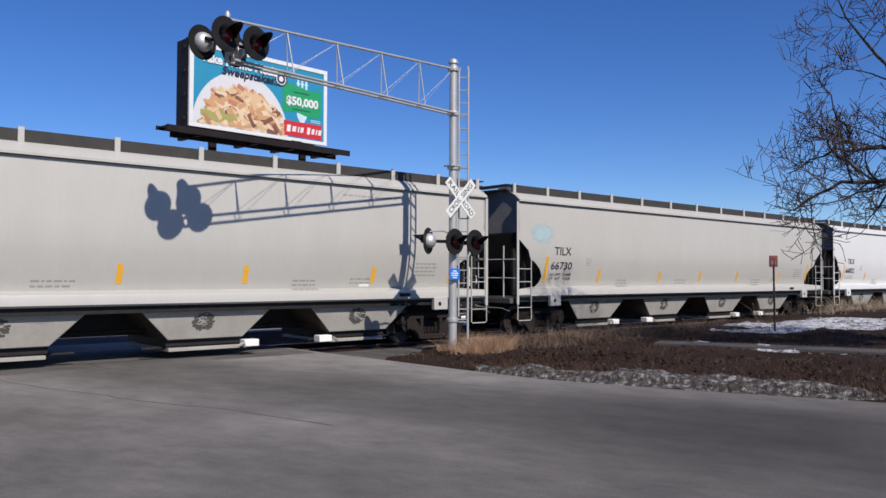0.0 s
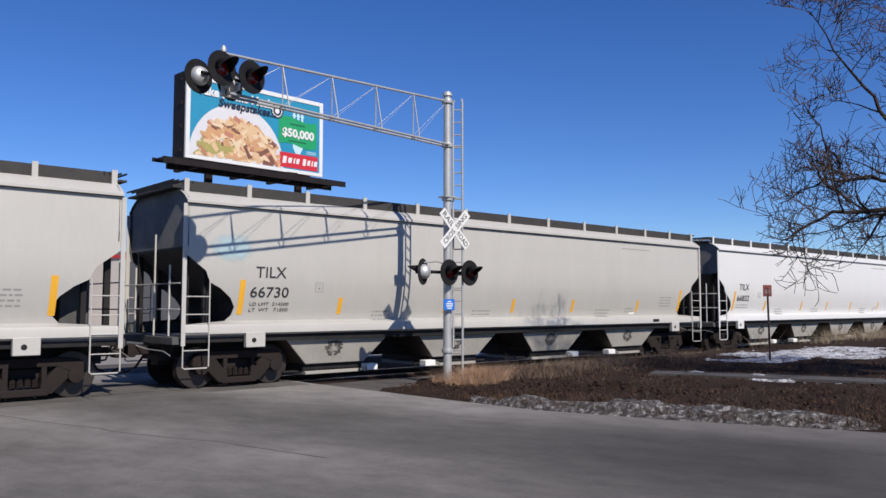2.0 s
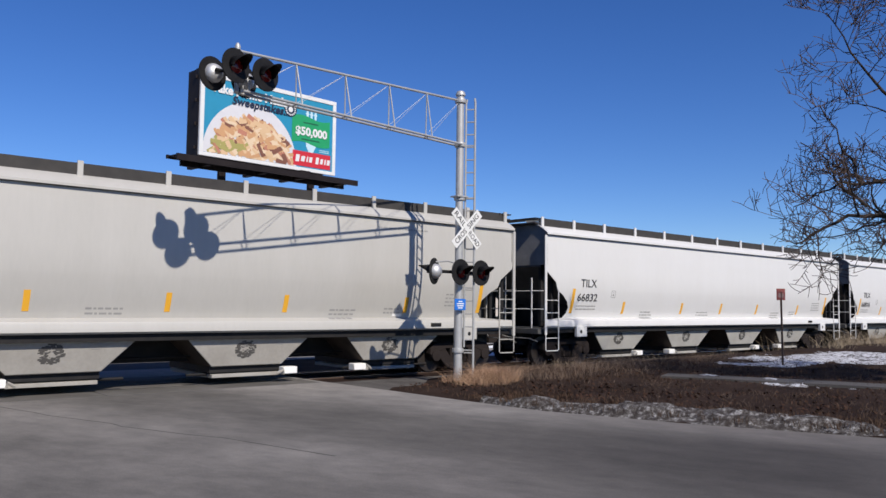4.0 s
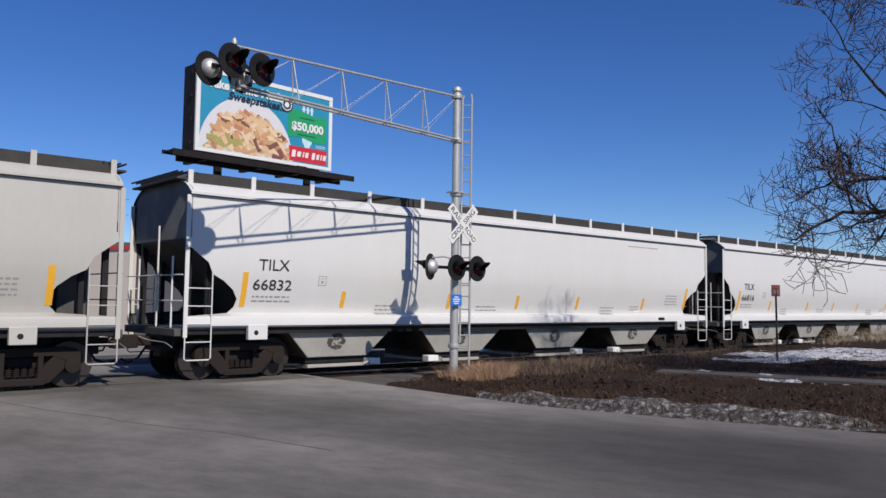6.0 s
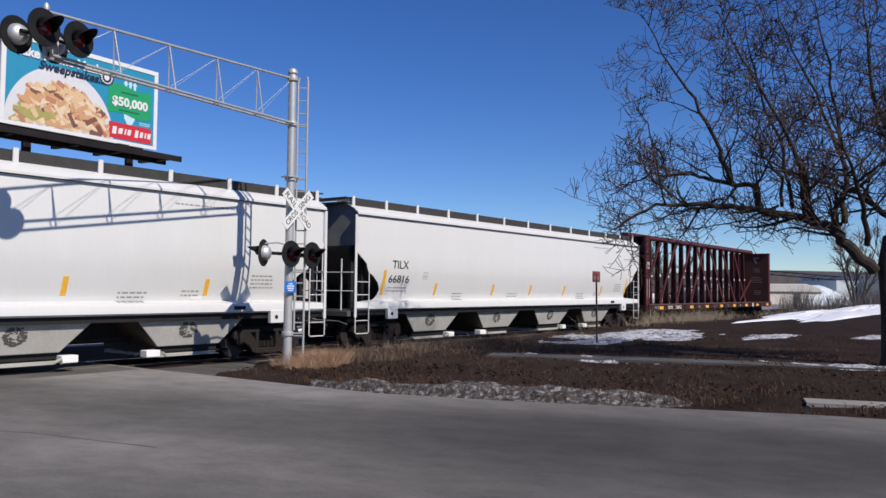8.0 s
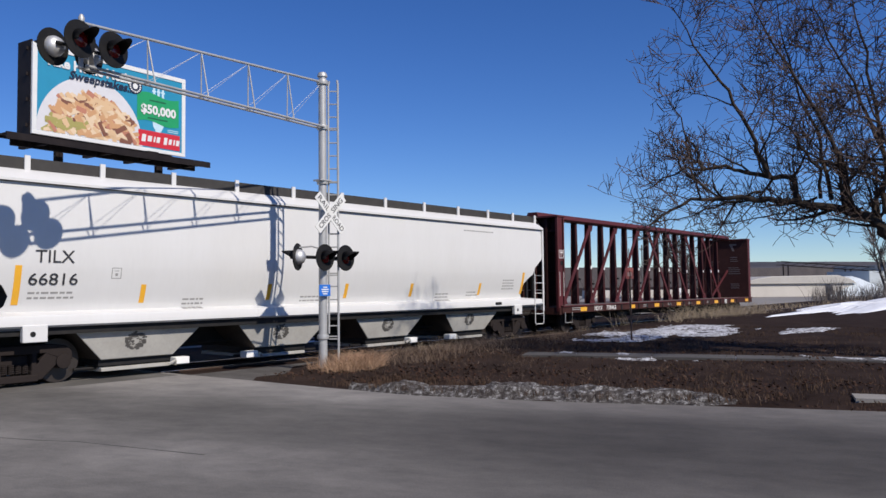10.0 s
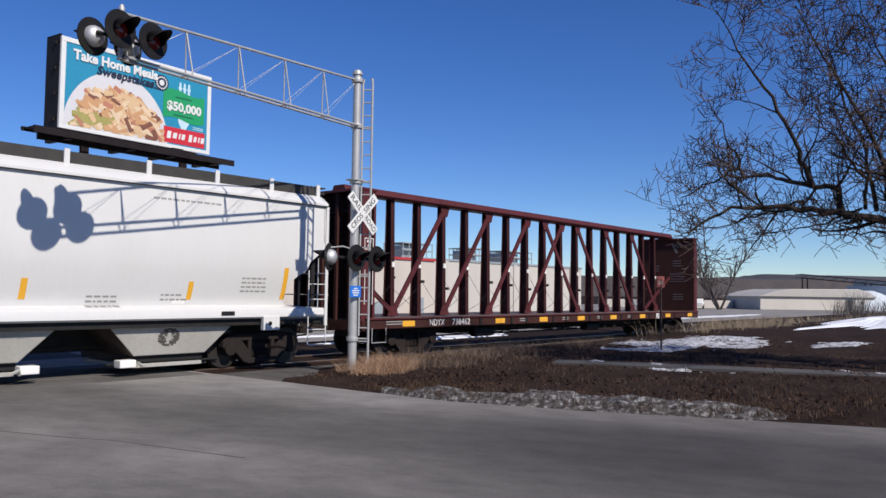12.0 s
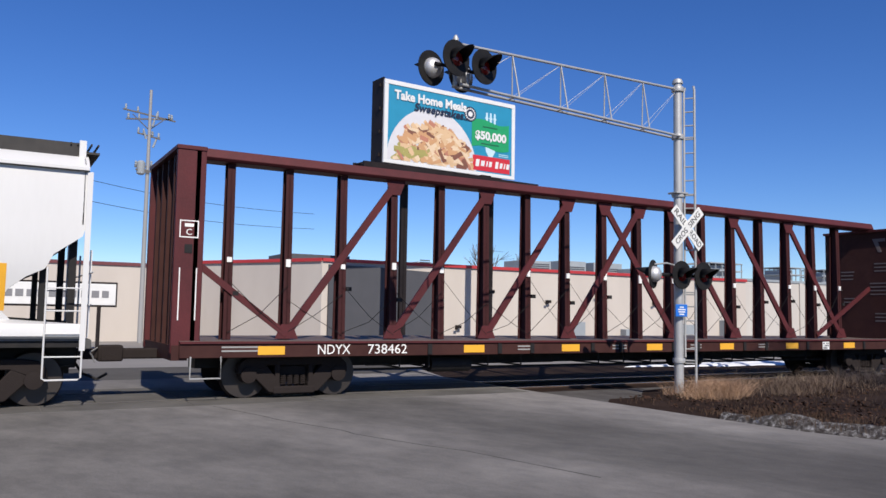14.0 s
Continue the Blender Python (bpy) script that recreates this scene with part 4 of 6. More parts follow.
    part("brace", Shape().beam((0.0, -0.16, 2.75), (posts[1], -0.18, 1.2), 0.06, 0.13), BROWN, car)
    part("brace", Shape().beam((L - 0.42, -0.16, 2.75), (posts[15], -0.18, 1.2), 0.06, 0.13), BROWN, car)
    for x, k in ((-0.5, 1), (L, -1)):
        bh = Shape().box(min(x + k * 0.34, x + k * 0.42), max(x + k * 0.34, x + k * 0.42), -1.42, 1.42, 1.0, 4.62)
        bulk = part("bulkhead", bh, BROWN_DARK, car, "dark brown bulkhead with ribs")
        for y in (-1.36, 1.36):
            part("corner_column", Shape().box(min(x, x + k * 0.38), max(x, x + k * 0.52), y - 0.06, y + 0.06, 0.9, 4.68), BROWN, bulk, bevel=0.015)
        for y in (-0.85, -0.3, 0.3, 0.85):
            part("rib", Shape().box(min(x + k * 0.05, x + k * 0.36), max(x + k * 0.05, x + k * 0.36), y - 0.05, y + 0.05, 1.0, 4.6), BROWN_DARK, bulk)
        for z in (1.7, 2.5, 3.3, 4.1):
            part("cross_rib", Shape().box(min(x + k * 0.15, x + k * 0.35), max(x + k * 0.15, x + k * 0.35), -1.4, 1.4, z - 0.04, z + 0.04), BROWN_DARK, bulk)
        part("cap", Shape().box(min(x - k * 0.02, x + k * 0.52), max(x - k * 0.02, x + k * 0.52), -1.44, 1.44, 4.62, 4.7), BROWN, bulk, bevel=0.01)
        coupler = Shape().box(min(x - k * 0.85, x + k * 0.3), max(x - k * 0.85, x + k * 0.3), -0.1, 0.1, 0.74, 0.94)
        coupler.box(min(x - k * 1.0, x - k * 0.6), max(x - k * 1.0, x - k * 0.6), -0.18, 0.18, 0.7, 1.0)
        part("coupler", coupler, TRUCK, car, bevel=0.03)
        st = Shape().tube([(x + k * 0.35, -1.5, 0.85), (x + k * 0.35, -1.5, 0.45), (x + k * 0.9, -1.5, 0.45), (x + k * 0.9, -1.5, 0.85)], 0.018, 6)
        part("sill_step", st, GALV, car)
        part("end_beam", Shape().box(min(x + k * 0.02, x + k * 0.3), max(x + k * 0.02, x + k * 0.3), -1.45, 1.45, 0.78, 1.05), BROWN_DARK, car)
        add_truck(car, 1.95 if x < 1 else L - 2.15)
    # writing and marks
    part("lettering", words("NDYX", 0.27, face_near(2.6, -1.506, 0.95), WHITE_MARK, width=0.68), WHITE_MARK, car, "white reporting mark")
    part("lettering", words("738462", 0.27, face_near(3.77, -1.506, 0.95), WHITE_MARK, width=0.88), WHITE_MARK, car, "white car number")
    for x in (1.34, 5.85, 8.5, 11.15, 13.75, 16.4, 19.0, 21.5):
        part("reflector", Shape().box(x - 0.26, x + 0.26, -1.508, -1.49, 0.87, 1.03), YELLOW, car)
    for k in range(18):
        x = 4.75 + 0.88 * k
        if min(abs(x - q) for q in (5.85, 8.5, 11.15, 13.75, 16.4, 19.0, 17.9)) < 0.36:
            continue
        part("strap_winch", Shape().box(x - 0.05, x + 0.05, -1.53, -1.5, 0.84, 1.06), BLACK_STEEL, car)
    bars = Shape()
    for x, z, w, n in ((0.75, 1.0, 0.7, 2), (7.2, 0.98, 0.4, 2), (10.0, 0.98, 0.45, 2), (12.6, 0.98, 0.4, 2), (15.2, 0.98, 0.4, 2)):
        for k in range(n):
            bars.box(x - w / 2, x + w / 2, -1.505, -1.49, z - 0.07 * k, z - 0.07 * k + 0.03)
    tagged(part("faded_stencil", bars, FADED, car, "small faded stencilling"), kind="stuff")
    plate = Shape().box(17.75, 18.05, -1.512, -1.49, 0.84, 1.06)
    pl = part("marker_plate", plate, WHITE_MARK, car, "white and dark marker plate")
    for i in range(4):
        for j in range(3):
            if (i * 3 + j * 5) % 4 != 1:
                part("marker_block", Shape().box(17.78 + 0.065 * i, 17.82 + 0.065 * i, -1.516, -1.511, 0.86 + 0.065 * j, 0.9 + 0.065 * j), DECAL, pl)
    # the boxed letter and rub rails on the column
    col = Shape()
    for a, b, c, d in ((-0.42, -0.08, 3.3, 3.32), (-0.42, -0.08, 3.0, 3.02), (-0.42, -0.4, 3.02, 3.3), (-0.1, -0.08, 3.02, 3.3), (-0.33, -0.17, 3.2, 3.26), (-0.4, -0.38, 1.5, 2.45), (-0.1, -0.08, 1.5, 2.45)):
        col.box(a, b, -1.427, -1.42, c, d)
    tagged(part("column_mark", col, WHITE_MARK, car, "white boxed mark and rub lines"), kind="stuff")
    part("lettering", words("C", 0.16, face_near(-0.25, -1.424, 3.1), WHITE_MARK), WHITE_MARK, car)
    part("column_slot", Shape().box(-0.32, -0.18, -1.43, -1.41, 2.72, 2.88), BLACK_STEEL, car)
    # writing on the inner face of the far bulkhead
    iw = Shape()
    for y, z, w, n in ((-0.6, 3.55, 0.5, 3), (-0.6, 2.9, 0.8, 4), (0.6, 3.3, 0.5, 3), (0.5, 2.4, 0.5, 2), (-0.65, 1.9, 0.6, 3)):
        for k in range(n):
            iw.box(L - 0.428, L - 0.42, y - w / 2 * random.uniform(0.6, 1), y + w / 2, z - 0.12 * k, z - 0.12 * k + 0.04)
    iw.slab([(-0.75, 4.4), (-0.3, 4.4), (-0.5, 3.95), (-0.62, 3.95), (-0.5, 4.3), (-0.75, 4.3)], L - 0.428, L - 0.42, "x")
    tagged(part("bulkhead_mark", iw, DIM_MARK, car, "faded white stencilling on the bulkhead"), kind="stuff")
    # brake gear under the deck
    gear = Shape()
    for a in (5.0, 12.2):
        gear.tube([(a, -1.0, 0.6), (a + 1.0, -1.0, 0.6)], 0.17, 12)
        gear.tube([(a - 1.4, -0.8, 0.6), (a + 3.5, -0.8, 0.6)], 0.025, 6)
    gear.tube([(3.2, -0.7, 0.5), (18.8, -0.7, 0.5)], 0.025, 6)
    for x in (4.2, 4.9, 6.4, 7.3, 9.6, 10.4, 11.3, 13.5, 14.3, 15.2, 16.0, 17.4):
        gear.tube([(x, -1.2, 0.85), (x, -1.2, 0.55)], 0.02, 6)
        gear.tube([(x, -1.2, 0.56), (x, -0.2, 0.56)], 0.02, 6)
    part("brake_gear", gear, BLACK_STEEL, car, "black brake cylinders and rods")
    return car


# ---- crossing signal ----
def flasher(owner, x, y, z, turn, tilt=0):
    """A round black background with hooded red lens and a silver housing behind; it faces -y before the turn."""
    m = pose(x, y, z, tilt, 0, turn) @ Matrix.Diagonal((0.91, 0.91, 0.91, 1))
    disc = Shape().spin([(0.33, -0.012), (0.335, 0.0), (0.33, 0.012)], (0, 0, 0), "y", 32)
    d = part("background_disc", disc.moved(m), SIGNAL_BLACK, owner, "round matt black background")
    hood = Shape()
    verts, faces, n = [], [], 18
    for i in range(n + 1):
        a = radians(-20 + 220 * i / n)
        for h, r in ((-0.01, 0.175), (-0.4, 0.155)):
            verts.append((r * math.cos(a), h if r > 0.16 else -0.14 - 0.28 * max(0, math.sin(a)), r * math.sin(a)))
    for i in range(n):
        faces.append((2 * i, 2 * i + 1, 2 * i + 3, 2 * i + 2))
    h = part("hood", hood.add(verts, faces).moved(m), SIGNAL_BLACK, d)
    md = h.modifiers.new("thick", "SOLIDIFY")
    md.thickness = 0.008
    lens = Shape().spin([(0.15, -0.02), (0.13, -0.035), (0.07, -0.05), (0.01, -0.055)], (0, 0, 0), "y", 24)
    part("lens", lens.moved(m), LENS, d, "unlit dark red lens")
    back = Shape().spin([(0.19, 0.012), (0.185, 0.07), (0.15, 0.14), (0.08, 0.18), (0.01, 0.19)], (0, 0, 0), "y", 24)
    part("housing", back.moved(m), ALU, d, "silver lamp housing")
    return d


MAST = (14.6, -3.81)
TIP = (8.38, -4.77)


def crossing_signal():
    mx, my = MAST
    sig = thing("crossing_signal", "galvanised cantilever railroad crossing signal with black flashers beside the street", "crossing signal", at=pose(mx, my, 0))
    I = Matrix.Translation((-mx, -my, 0))

    def p(name, shape, mat, parent=None, label="", bevel=0.0):
        return part(name, shape.moved(I), mat, parent or sig, label, bevel)
    p("mast", Shape().spin([(0.1, 0.0), (0.098, 2.0), (0.09, 6.83)], (mx, my, 0), "z", 24), GALV)
    p("cap", Shape().spin([(0.118, 6.83), (0.118, 6.87), (0.088, 6.93), (0.03, 6.95)], (mx, my, 0), "z", 24), GALV)
    p("base_plate", Shape().box(mx - 0.24, mx + 0.24, my - 0.24, my + 0.24, 0.02, 0.06), GALV, bevel=0.01)
    p("foundation", Shape().box(mx - 0.38, mx + 0.38, my - 0.38, my + 0.38, -0.3, 0.02), CONCRETE, bevel=0.02)
    for z in (6.7, 5.64, 4.36, 0.78):
        p("clamp", Shape().spin([(0.13, z - 0.05), (0.138, z), (0.13, z + 0.05)], (mx, my, 0), "z", 20), GALV)
    p("bracket_plate", Shape().box(mx - 0.19, mx + 0.15, my - 0.15, my + 0.12, 4.375, 4.41), GALV, None, "", 0.005)
    # ladder
    (ax, ay), (bx, by) = (mx + 0.16, my - 0.03), (mx + 0.3, my - 0.2)
    ladder = p("ladder", Shape().tube([(bx, by, 0.1), (bx, by, 6.68), (bx - 0.01, by + 0.01, 6.78)], 0.027, 8), GALV)
    p("ladder_rail", Shape().tube([(ax, ay, 0.85), (ax, ay, 6.64), (ax + 0.01, ay - 0.02, 6.76)], 0.024, 8), GALV, ladder)
    for k in range(20):
        z = 0.72 + 0.305 * k
        p("rung", Shape().tube([(ax, ay, z), (bx, by, z)], 0.016, 6), GALV, ladder)
    for z in (0.78, 2.2, 4.36, 5.64):
        p("ladder_strap", Shape().tube([(mx, my, z), (ax, ay, z), (bx, by, z)], 0.017, 6), GALV, ladder)
    # triangular truss arm: a top chord and two lower chords
    a = Vector((mx, my, 0))
    b = Vector((TIP[0], TIP[1], 0))
    d = (b - a).normalized()
    n = Vector((-d.y, d.x, 0))
    def at(k, side, z):
        q = a + (b - a) * k + n * side
        return Vector((q.x, q.y, z))
    top = lambda k: at(k, 0, 6.71 - 0.39 * k)
    low = lambda k, s: at(k, s, 5.64 - 0.05 * k)
    p("top_chord", Shape().tube([top(0), top(1)], 0.027, 10), GALV)
    for s in (-0.1, 0.1):
        p("lower_chord", Shape().tube([low(0, s), low(1, s)], 0.026, 10), GALV)
    ks = (0.193, 0.387, 0.59, 0.792, 0.985)
    for i, k in enumerate(ks):
        for s in (-0.1, 0.1):
            p("strut", Shape().tube([top(k), low(k - 0.015, s)], 0.014, 8), GALV)
        p("cross_tie", Shape().tube([low(k, -0.1), low(k, 0.1)], 0.016, 6), GALV)
        j = ks[i - 1] if i else 0.0
        for s in (-0.1, 0.1):
            p("diagonal_rod", Shape().tube([top(j), low(k, s)], 0.0042, 5), ALU)
    # tip post and its cross arms
    tx, ty = b.x - 0.02, b.y
    p("tip_post", Shape().tube([(tx, ty, 5.57), (tx, ty, 6.36)], 0.04, 14), GALV)
    p("tip_cap", Shape().spin([(0.048, 6.34), (0.053, 6.4), (0.024, 6.46)], (tx, ty, 0), "z", 14), GALV)
    p("lamp_arm", Shape().tube([(7.9, -4.89, 5.86), (8.38, -4.81, 5.88), (8.84, -4.72, 5.88)], 0.032, 8), SIGNAL_BLACK)
    for x, y, z, turn in ((7.94, -4.68, 5.84, 196), (8.13, -5.19, 5.91, 14), (8.62, -4.52, 5.86, 196), (8.8, -5.0, 5.92, 14)):
        flasher(sig, x - mx, y - my, z, turn)
    # cross arm with its lamps on the mast
    p("lamp_arm", Shape().tube([(mx - 0.98, my - 0.13, 2.6), (mx + 0.56, my - 0.13, 2.6)], 0.038, 10), SIGNAL_BLACK)
    p("conduit", Shape().tube([(mx - 0.81, my - 0.1, 2.81), (mx - 0.43, my - 0.1, 2.85), (mx - 0.1, my - 0.1, 2.79)], 0.019, 8), GALV)
    flasher(sig, -0.18, -0.27, 2.6, 5)
    flasher(sig, 0.47, -0.27, 2.6, 5)
    flasher(sig, -0.85, -0.11, 2.6, 208)
    p("junction_box", Shape().spin([(0.095, 2.42), (0.115, 2.47), (0.115, 2.7), (0.095, 2.75)], (mx, my, 0), "z", 16), SIGNAL_BLACK)
    # crossbuck
    cx, cy, cz = mx, my - 0.26, 3.62
    for ang, word, side in ((45, None, 0), (-45, None, 0)):
        off = 0.0 if ang < 0 else 0.012
        bd = Shape().box(-0.57, 0.57, -0.006, 0.006, -0.11, 0.11)
        board = p("crossbuck_board", bd.moved(pose(cx, cy - off, cz, 0, -ang, 0)), SIGN_WHITE, None, "white crossbuck board with black lettering")
        if ang < 0:
            me = [("RAIL", -0.3), ("ROAD", 0.32)]
        else:
            me = [("CROS", -0.27), ("SING", 0.27)]
        for w, u in me:
            t = words(w, 0.175, I @ pose(cx, cy - off - 0.009, cz, 0, -ang, 0) @ pose(u, 0, 0, 90, 0, 0), DECAL, width=0.43)
            part("lettering", t, DECAL, board)
    p("crossbuck_bracket", Shape().box(mx - 0.04, mx + 0.04, cy + 0.01, my, cz - 0.04, cz + 0.04).box(mx - 0.04, cx + 0.04, cy + 0.008, cy + 0.04, cz - 0.04, cz + 0.04), GALV)
    # blue notice
    bl = p("blue_sign", Shape().box(mx - 0.28, mx + 0.06, my - 0.19, my - 0.175, 1.72, 1.98), SIGN_BLUE, None, "small blue notice plate", bevel=0.004)
    tb = Shape()
    for z, w in ((1.92, 0.12), (1.87, 0.22), (1.82, 0.2), (1.77, 0.14)):
        tb.box(mx - 0.11 - w / 2, mx - 0.11 + w / 2, my - 0.194, my - 0.189, z - 0.012, z + 0.012)
    p("notice_bars", tb, WHITE_MARK, bl)
    return sig


# ---- billboard ----
def billboard():
    X0, X1, Y, Z0, Z1 = 16.41, 23.91, 15.6, 8.27, 12.03
    bb = thing("billboard", "roadside billboard with a teal food poster on dark steel posts", "billboard", at=pose(20, 16.2, -0.05, 0, 0, 5))
    I = Matrix.Translation((-20, -16.2, 0.05))

    def p(name, shape, mat, parent=None, label="", bevel=0.0, smooth=35):
        return part(name, shape.moved(I), mat, parent or bb, label, bevel, smooth)
    for x in (17.85, 22.8):
        p("post", Shape().box(x - 0.16, x + 0.16, 16.2, 16.23, -0.05, 11.8).box(x - 0.17, x + 0.17, 16.05, 16.08, -0.05, 11.8).box(x - 0.02, x + 0.02, 16.05, 16.23, -0.05, 11.8), DARK_STEEL)
    fr = p("frame", Shape().box(X0, X1, Y, Y + 0.12, Z0, Z0 + 0.17).box(X0, X1, Y, Y + 0.12, Z1 - 0.2, Z1).box(X0, X0 + 0.2, Y, Y + 0.12, Z0 + 0.17, Z1 - 0.2).box(X1 - 0.2, X1, Y, Y + 0.12, Z0 + 0.17, Z1 - 0.2), POSTER_WHITE, None, "white poster frame", bevel=0.01)
    poster = p("poster", Shape().box(X0 + 0.2, X1 - 0.2, Y + 0.03, Y + 0.08, Z0 + 0.17, Z1 - 0.2), POSTER_BLUE, None, "teal printed food poster")
    p("back_frame", Shape().box(X0 - 0.02, X0 + 0.06, Y + 0.12, Y + 1.1, Z0 - 0.1, Z1 + 0.1), DARK_STEEL)
    p("back_panel", Shape().box(X0, X1, Y + 1.0, Y + 1.08, Z0, Z1), DARK_STEEL)
    for k in range(4):
        z = Z0 + 0.3 + k * 1.05
        p("stringer", Shape().box(X0 - 0.1, X1, Y + 0.3, Y + 0.42, z, z + 0.14), DARK_STEEL)
    cat = p("catwalk", Shape().box(14.85, 24.5, 14.5, 14.6, 7.72, 7.98).box(14.85, 24.5, 15.4, 15.5, 7.86, 8.02), DARK_STEEL, None, "dark steel service walkway")
    for k in range(33):
        p("catwalk_slat", Shape().box(14.9 + 0.29 * k, 14.9 + 0.29 * k + 0.27, 14.6, 15.42, 7.93, 7.97), DARK_STEEL, cat)
    for x in (16.4, 19.2, 21.2, 23.6):
        p("catwalk_bracket", Shape().box(x - 0.1, x + 0.1, 14.62, 16.4, 7.68, 7.9), DARK_STEEL, cat)
    p("catwalk_beam", Shape().box(15.4, 24.2, 15.24, 15.36, 7.6, 7.88), DARK_STEEL, cat)
    p("walk_lamp", Shape().box(21.2, 21.75, 14.72, 14.95, 8.0, 8.12), DARK_STEEL, cat)

    def u(fx, fz):
        return X0 + 0.2 + fx * (X1 - X0 - 0.4), Z0 + 0.17 + fz * (Z1 - Z0 - 0.37)
    yf = Y + 0.027
    # bowl: round plate cut off by the poster's lower edge
    cx, cz = u(0.345, -0.02)
    R = 2.5
    zmin = Z0 + 0.18
    outl = []
    for i in range(49):
        a = math.pi * i / 48
        outl.append((max(X0 + 0.21, cx + R * math.cos(a)), max(zmin, cz + R * 1.06 * math.sin(a) + 0.02)))
    bowl = p("printed_bowl", Shape().slab(outl, yf - 0.004, yf, "y"), BOWL, poster, "printed white bowl", smooth=0)
    rnd = random.Random(7)
    kinds = [Shape() for _ in PASTA]
    for i in range(330):
        a, r = rnd.uniform(0, math.pi), math.sqrt(rnd.random()) * 2.1
        x, z = cx + 0.05 + r * math.cos(a), cz + 0.05 + r * 0.9 * math.sin(a)
        L, W, t = rnd.uniform(0.35, 0.75), rnd.uniform(0.13, 0.24), rnd.uniform(-1.1, 0.7)
        if z < zmin + 0.06 or x < X0 + 0.42:
            continue
        c, s = math.cos(t), math.sin(t)
        lay = yf - 0.006 - 0.00006 * i
        pts = [(x + q * c - w * s, max(zmin, z + q * s + w * c)) for q, w in ((-L / 2, -W / 2), (L / 2 - 0.03, -W / 2), (L / 2, 0), (L / 2 - 0.05, W / 2), (-L / 2, W / 2), (-L / 2 - 0.02, 0))]
        kd = 3 if (x < cx - 0.3 and z < cz + 0.8 and rnd.random() < 0.4) else rnd.choice((0, 0, 1, 1, 1, 2, 4, 4, 5))
        kinds[kd].add([(q, lay, w) for q, w in pts], [tuple(range(6))])
    for sh, mat in zip(kinds, PASTA):
        tagged(p("printed_pasta", sh, mat, bowl, "printed pasta pieces", smooth=0), kind="stuff")
    # words
    def say(text, fx, fz, size, mat, width, shear=0.0, bold=0.0, roll=0.0, parent=poster, lab=""):
        x, z = u(fx, fz)
        part("lettering", words(text, size, I @ pose(x, yf - 0.034, z, 90, 0, 0) @ pose(0, 0, 0, 0, 0, roll), mat, width=width, shear=shear, bold=bold), mat, parent, lab)
    say("Take Home Meals", 0.325, 0.87, 0.56, POSTER_WHITE, 4.0, bold=0.022)
    say("Sweepstakes...", 0.41, 0.75, 0.52, POSTER_NAVY, 3.1, shear=0.2, bold=0.014)
    # green banknote
    gx0, gz0 = u(0.655, 0.35)
    gx1, gz1 = u(0.975, 0.735)
    wave = [(gx0 + (gx1 - gx0) * i / 16, gz0 + 0.09 * math.sin(i / 16 * 2 * math.pi)) for i in range(17)]
    wave += [(gx1 - (gx1 - gx0) * i / 16, gz1 - 0.09 * math.sin(i / 16 * 2 * math.pi)) for i in range(17)]
    note = p("printed_note", Shape().slab(wave, yf - 0.008, yf, "y"), POSTER_GREEN, poster, "printed green banknote", smooth=0)
    say("$50,000", 0.815, 0.52, 0.55, POSTER_WHITE, 1.9, bold=0.022, parent=note)
    tb = Shape()
    for fx, fz, w in ((0.81, 0.655, 0.9), (0.81, 0.41, 1.1)):
        x, z = u(fx, fz)
        tb.box(x - w / 2, x + w / 2, yf - 0.012, yf - 0.006, z - 0.035, z + 0.035)
    tagged(p("small_print", tb, plain("poster_dark_green_ink", (0.005, 0.12, 0.05)), note, smooth=0), kind="stuff")
    # fork: handle below the note, tines above
    fx, fz = u(0.815, 0.06)
    fk = Shape()
    prof = [(-0.07, 0.0), (0.07, 0.0), (0.09, 0.45), (0.14, 0.62), (0.28, 0.85), (0.31, 1.08), (-0.31, 1.08), (-0.28, 0.85), (-0.14, 0.62), (-0.09, 0.45)]
    fk.slab([(fx + a, fz + b * 1.0) for a, b in prof], yf - 0.006, yf, "y")
    for k in (-0.24, 0.0, 0.24):
        x, z = u(0.815, 0.715)
        p("printed_tine", Shape().slab([(fx + k - 0.06, z), (fx + k + 0.06, z), (fx + k + 0.06, z + 0.2), (fx + k + 0.1, z + 0.22), (fx + k + 0.1, z + 0.28), (fx + k + 0.06, z + 0.3), (fx + k + 0.05, z + 0.52), (fx + k - 0.05, z + 0.52), (fx + k - 0.06, z + 0.3), (fx + k - 0.1, z + 0.28), (fx + k - 0.1, z + 0.22), (fx + k - 0.06, z + 0.2)], yf - 0.006, yf, "y"), PALE_INK, poster, smooth=0)
    p("printed_fork", fk, PALE_INK, poster, "printed pale fork", smooth=0)
    # round badge
    bx, bz = u(0.64, 0.8)
    badge = p("printed_badge", Shape().spin([(0.36, -0.004), (0.36, 0.004)], (bx, yf - 0.008, bz), "y", 32), POSTER_NAVY, poster, "round navy badge")
    ring = Shape()
    for i in range(16):
        a = 2 * math.pi * i / 16
        ring.box(bx + 0.26 * math.cos(a) - 0.035, bx + 0.26 * math.cos(a) + 0.035, yf - 0.018, yf - 0.012, bz + 0.26 * math.sin(a) - 0.035, bz + 0.26 * math.sin(a) + 0.035)
    ring.spin([(0.13, -0.003), (0.13, 0.003)], (bx, yf - 0.015, bz), "y", 20)
    p("badge_marks", ring, POSTER_WHITE, badge)
    # red plate with plain white shapes for the shop's name
    rx0, rz0 = u(0.665, 0.02)
    rx1, rz1 = u(0.985, 0.235)
